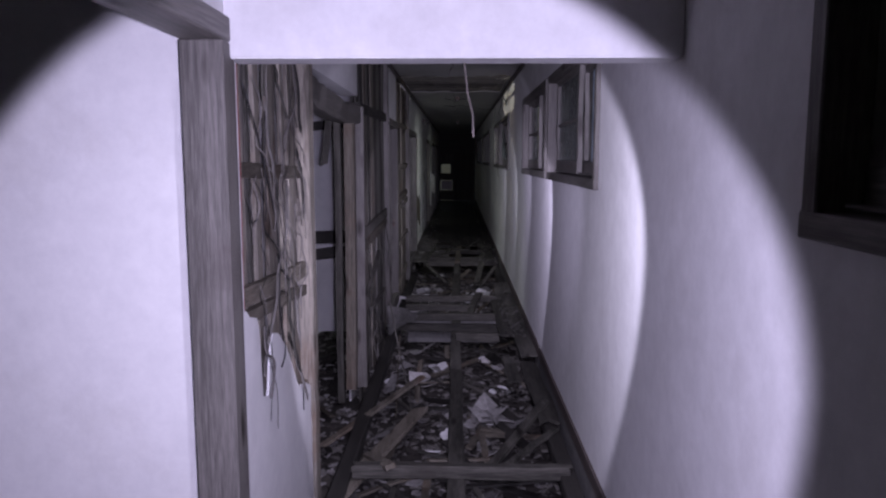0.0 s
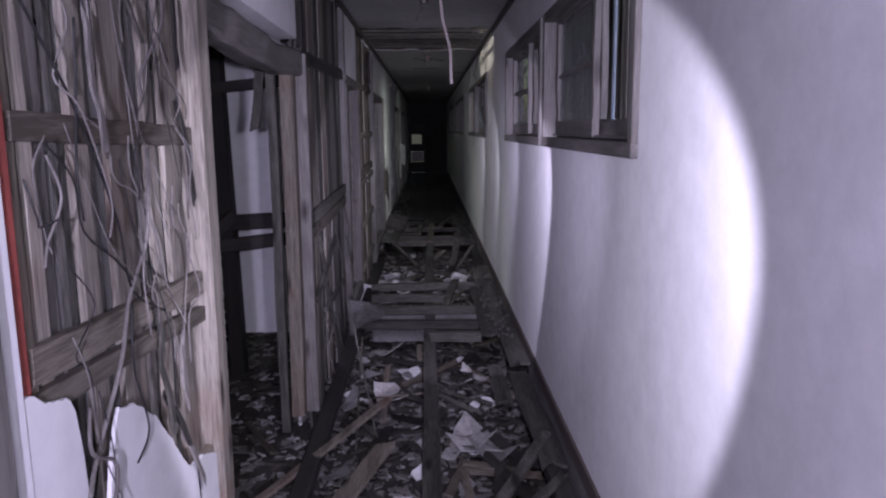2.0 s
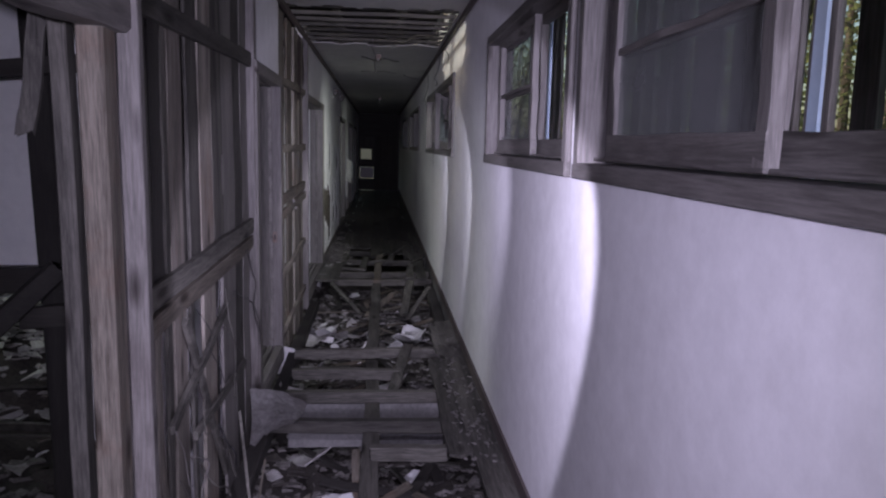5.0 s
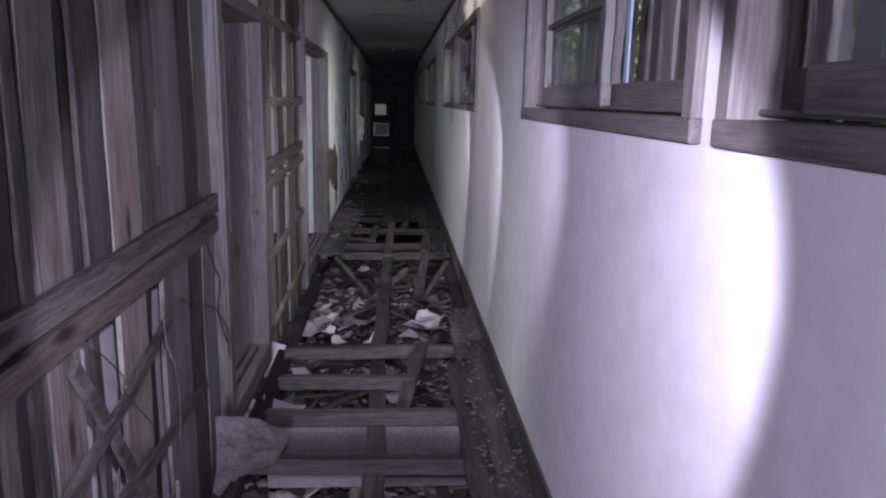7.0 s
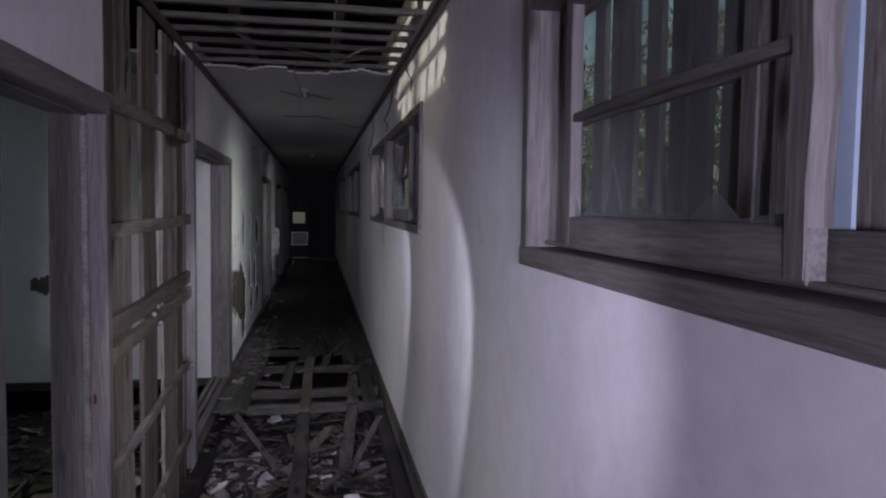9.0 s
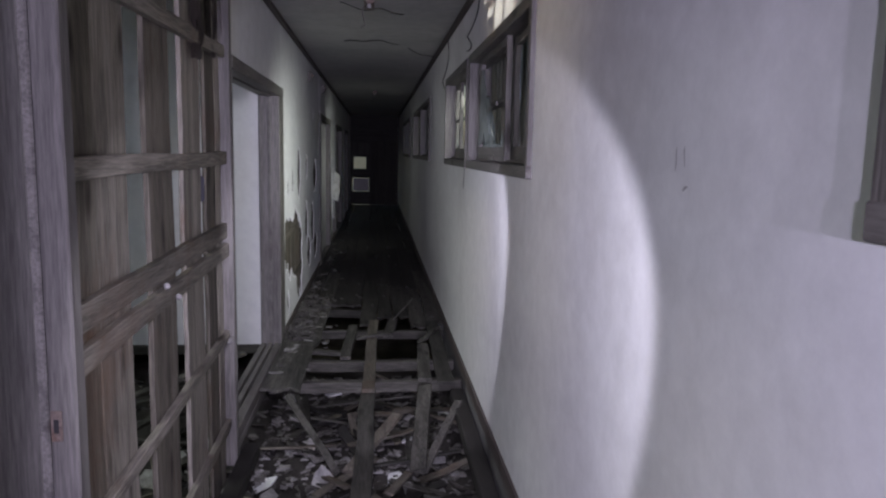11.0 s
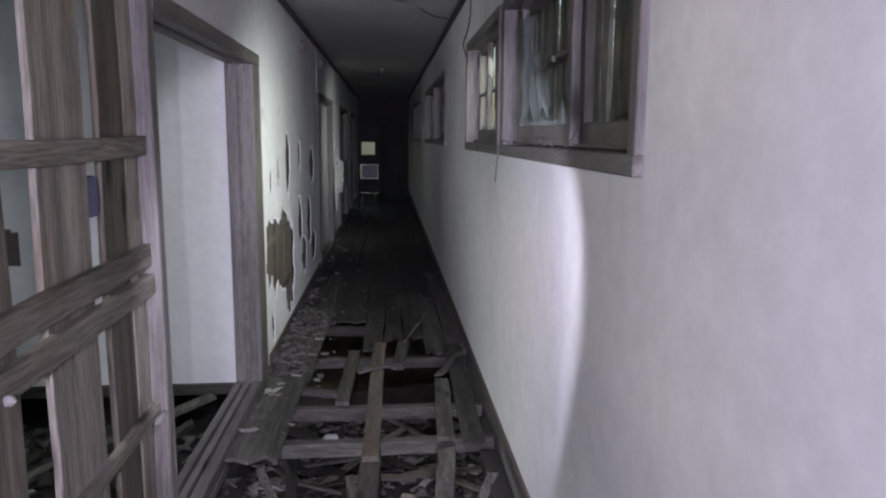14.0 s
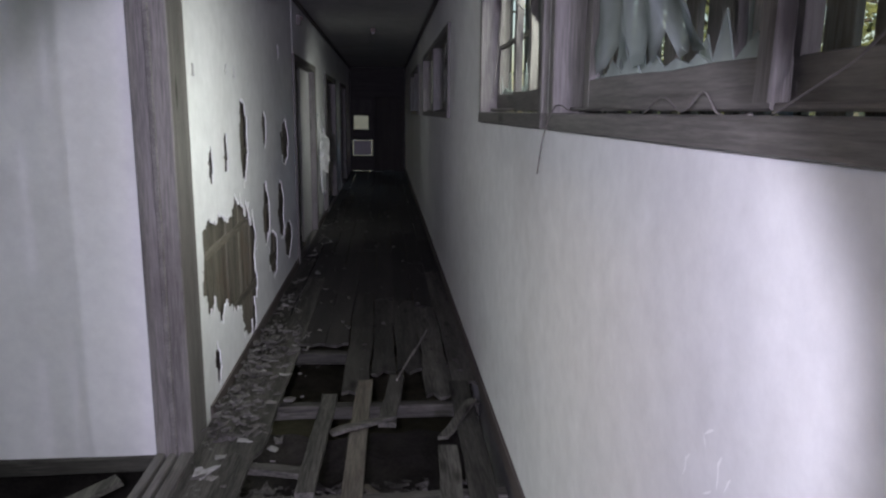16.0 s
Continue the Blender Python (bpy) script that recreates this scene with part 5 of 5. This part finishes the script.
corner = [Vector(v) for v in ((-0.81, 6.96, 0.13), (-0.49, 7.02, 0.02), (-0.54, 6.70, 0.02), (-0.78, 6.68, -0.15))]
rows = []
for i in range(13):
    row = []
    for j in range(11):
        f, g = i / 12, j / 10
        tear = 0.16 * abs(noise.noise((f * 5, 2, 0))) + 0.10 * abs(noise.noise((f * 14, 6, 0)))
        g *= 1 - tear
        v = corner[0].lerp(corner[1], f).lerp(corner[3].lerp(corner[2], f), g)
        row.append(bm.verts.new(v + Vector((0.02 * math.sin(g * 3), 0, 0.035 * math.sin(f * 3.1) + 0.015 * noise.noise((f * 6, g * 6, 3))))))
    rows.append(row)
for r0, r1 in zip(rows, rows[1:]):
    for a, b, c, d in zip(r0, r0[1:], r1[1:], r1):
        bm.faces.new((a, b, c, d))
bmesh.ops.solidify(bm, geom=bm.faces[:], thickness=0.005)
tagged(part("torn_lining_sheet", bm, SHARD), "torn curled lining panel leaning from the plank wall", "panel")
scrap = crumpled("torn_paper", (0, 0, 0), (0.05, 0.22, 0.008), SHARD, "dirty torn paper lying on the window sill", "paper", 27, 0.05, 0)
scrap.matrix_world = pose(RIGHT + 0.080, 9.62, SILL + 0.141, 0, 0, 2)
for k, (y, z, w) in enumerate(((9.68, 2.20, 0.13), (9.98, 2.24, 0.09), (8.62, 2.36, 0.07))):
    strip_ = crumpled("torn_lining_strip", (0, 0, 0), (w, 0.52, 0.01), TRIM, "dark torn lining strip hanging on the bare boards", "torn lining", 40 + k, 0.08, 0)
    strip_.matrix_world = pose(LEFT - 0.012, y, z, 90, 0, 84 + 8 * k)
hang = crumpled("torn_paper", (0, 0, 0), (0.20, 0.48, 0.01), PAPER, "torn white paper hanging from the broken wall", "paper", 25, 0.15, 0)
hang.matrix_world = pose(LEFT + 0.08, 18.6, 0.96, 82, 20, 60)
for k, (x, y) in enumerate(((0.12, 12.9), (0.22, 13.3))):
    bm = single(tube, curve_points((x, y, 0.02), (x + 0.12, y + 0.5, 0.03), 0, 4), 0.006, 6)
    tagged(part("thin_rod", bm, CABLE_PALE), "thin pale rod lying on the floor", "rod")

# ---- ceiling fittings and cables ----
def strip_lamp(x, y, label):
    thing = empty("ceiling_lamp", label, "lamp", group="old lamp bases on the ceiling", at=(x, y, TOP))
    bm = bmesh.new()
    box(bm, x - 0.035, x + 0.035, y - 0.13, y + 0.13, TOP - 0.045, TOP - 0.002)
    bmesh.ops.bevel(bm, geom=bm.edges[:], offset=0.008, segments=2, affect="EDGES")
    body = part("base", bm, RUST, thing)
    bm = bmesh.new()
    tube(bm, [(x, y - 0.09, TOP - 0.04), (x, y - 0.095, TOP - 0.075)], 0.016, 10)
    socket = part("socket", bm, SHARD, thing)
    bm = bmesh.new()
    tube(bm, curve_points((x - 0.02, y - 0.1, TOP - 0.02), (x - 0.05, y - 0.2, TOP - 0.22), 0.03, 8, 0.02, int(y)), 0.0035, 5)
    wire = part("wire", bm, CABLE_PALE, thing, smooth=True)
    for o in (body, socket, wire):
        o.matrix_parent_inverse = Matrix.Translation((-x, -y, -TOP))


strip_lamp(-0.12, 6.75, "rusty stripped lamp base with a loose bulb socket")
strip_lamp(-0.10, 11.5, "rusty stripped lamp base with dangling wires")
strip_lamp(-0.08, 19.0, "old lamp base on the dim ceiling")
tagged(part("hanging_strip", single(beam, (-0.12, 3.48, 2.60), (-0.01, 3.60, 1.72), 0.010, 0.006, seed=44, segments=8, wobble=0.008), TRIM), "pale strip of trunking hanging from the broken ceiling", "trunking")
for k, (a, b, sag, wave, mat) in enumerate((((-0.3, 11.55, TOP - 0.01), (0.15, 11.9, TOP - 0.012), 0.01, 0.02, CABLE_DARK), ((0.0, 13.2, TOP - 0.012), (0.55, 14.2, TOP - 0.012), 0.0, 0.03, CABLE_DARK), ((-0.35, 13.3, TOP - 0.012), (0.0, 13.2, TOP - 0.012), 0.0, 0.01, CABLE_DARK),
                                            ((0.56, 10.8, 2.55), (0.565, 11.4, 2.25), 0.10, 0.03, CABLE_DARK), ((0.55, 12.6, 2.5), (0.57, 12.9, 1.9), 0.05, 0.04, CABLE_DARK), ((-0.5, 9.9, 2.66), (0.4, 10.3, 2.64), 0.07, 0.03, CABLE_PALE), ((0.5, 9.0, 2.63), (0.1, 10.4, 2.60), 0.08, 0.04, CABLE_PALE),
                                            ((-0.16, 10.3, 2.65), (-0.12, 11.4, 2.50), 0.04, 0.02, CABLE_PALE), ((0.52, 9.5, 2.56), (0.55, 9.6, 2.30), 0.0, 0.02, CABLE_DARK), ((-0.3, 5.0, 2.62), (0.3, 5.9, 2.62), 0.12, 0.05, CABLE_PALE))):
    bm = single(tube, curve_points(a, b, sag, 12, wave, k), 0.004, 5)
    tagged(part("loose_cable", bm, mat, smooth=True), "loose thin electrical cable hanging off the ceiling", "cable", "loose cables")
VINES = [((RIGHT - 0.016, 10.02, 1.513), (RIGHT - 0.010, 10.46, 1.513), ((0.0, 0.10, 0.0), (0.0, 0.16, 0.035), (0.0, 0.24, 0.004), (0.0, 0.33, 0.03))), ((RIGHT - 0.010, 9.98, 1.513), (RIGHT - 0.03, 9.74, 1.60), ((0.0, -0.08, 0.03), (0.0, -0.16, 0.06))),
         ((RIGHT - 0.008, 11.02, 1.513), (RIGHT - 0.03, 11.34, 1.32), ((-0.02, 0.10, 0.02), (-0.03, 0.20, -0.06))), ((RIGHT - 0.006, 11.35, 2.02), (RIGHT - 0.012, 12.0, 1.96), ((0.0, 0.15, -0.10), (0.0, 0.30, -0.16), (0.0, 0.45, -0.13))),
         ((RIGHT - 0.006, 12.2, 2.04), (RIGHT - 0.010, 12.5, 1.58), ((0.0, 0.05, -0.14), (0.0, 0.16, -0.22), (0.0, 0.24, -0.36)))]
for a, b, bends in VINES:
    line = [Vector(a)] + [Vector(a) + Vector(c) for c in bends] + [Vector(b)]
    tagged(part("dry_vine", single(tube, smooth_path(line), 0.0022, 5), CABLE_PALE, smooth=True), "thin pale dry vine trailing over the window sill", "vine", "dry vines on the windows")
for y, z in ((14.6, 2.36), (16.6, 2.40)):
    thing = empty("wall_fitting", "small dusty grey electrical fitting high on the wall", "electrical fitting", at=(LEFT, y, z))
    bm = bmesh.new()
    box(bm, 0.0, 0.04, -0.035, 0.035, -0.05, 0.05)
    bmesh.ops.bevel(bm, geom=bm.edges[:], offset=0.008, segments=2, affect="EDGES")
    part("body", bm, CHIPS, thing)
    bm = single(tube, [(0.04, 0, 0.015), (0.062, 0, 0.015)], 0.019, 12)
    part("knob", bm, RUST, thing)

# keeper plate of the lock in the deep jamb
thing = empty("lock_plate", "small worn metal lock plate on the jamb", "lock plate", at=(LEFT - 0.03, 8.218, 0.86))
bm = bmesh.new()
box(bm, -0.014, 0.014, -0.003, 0.001, -0.04, 0.04)
bmesh.ops.bevel(bm, geom=bm.edges[:], offset=0.0012, segments=1, affect="EDGES")
part("plate", bm, RUST, thing)
bm = bmesh.new()
box(bm, -0.006, 0.006, -0.0045, -0.0031, -0.018, 0.018)
part("keyhole", bm, CABLE_DARK, thing)
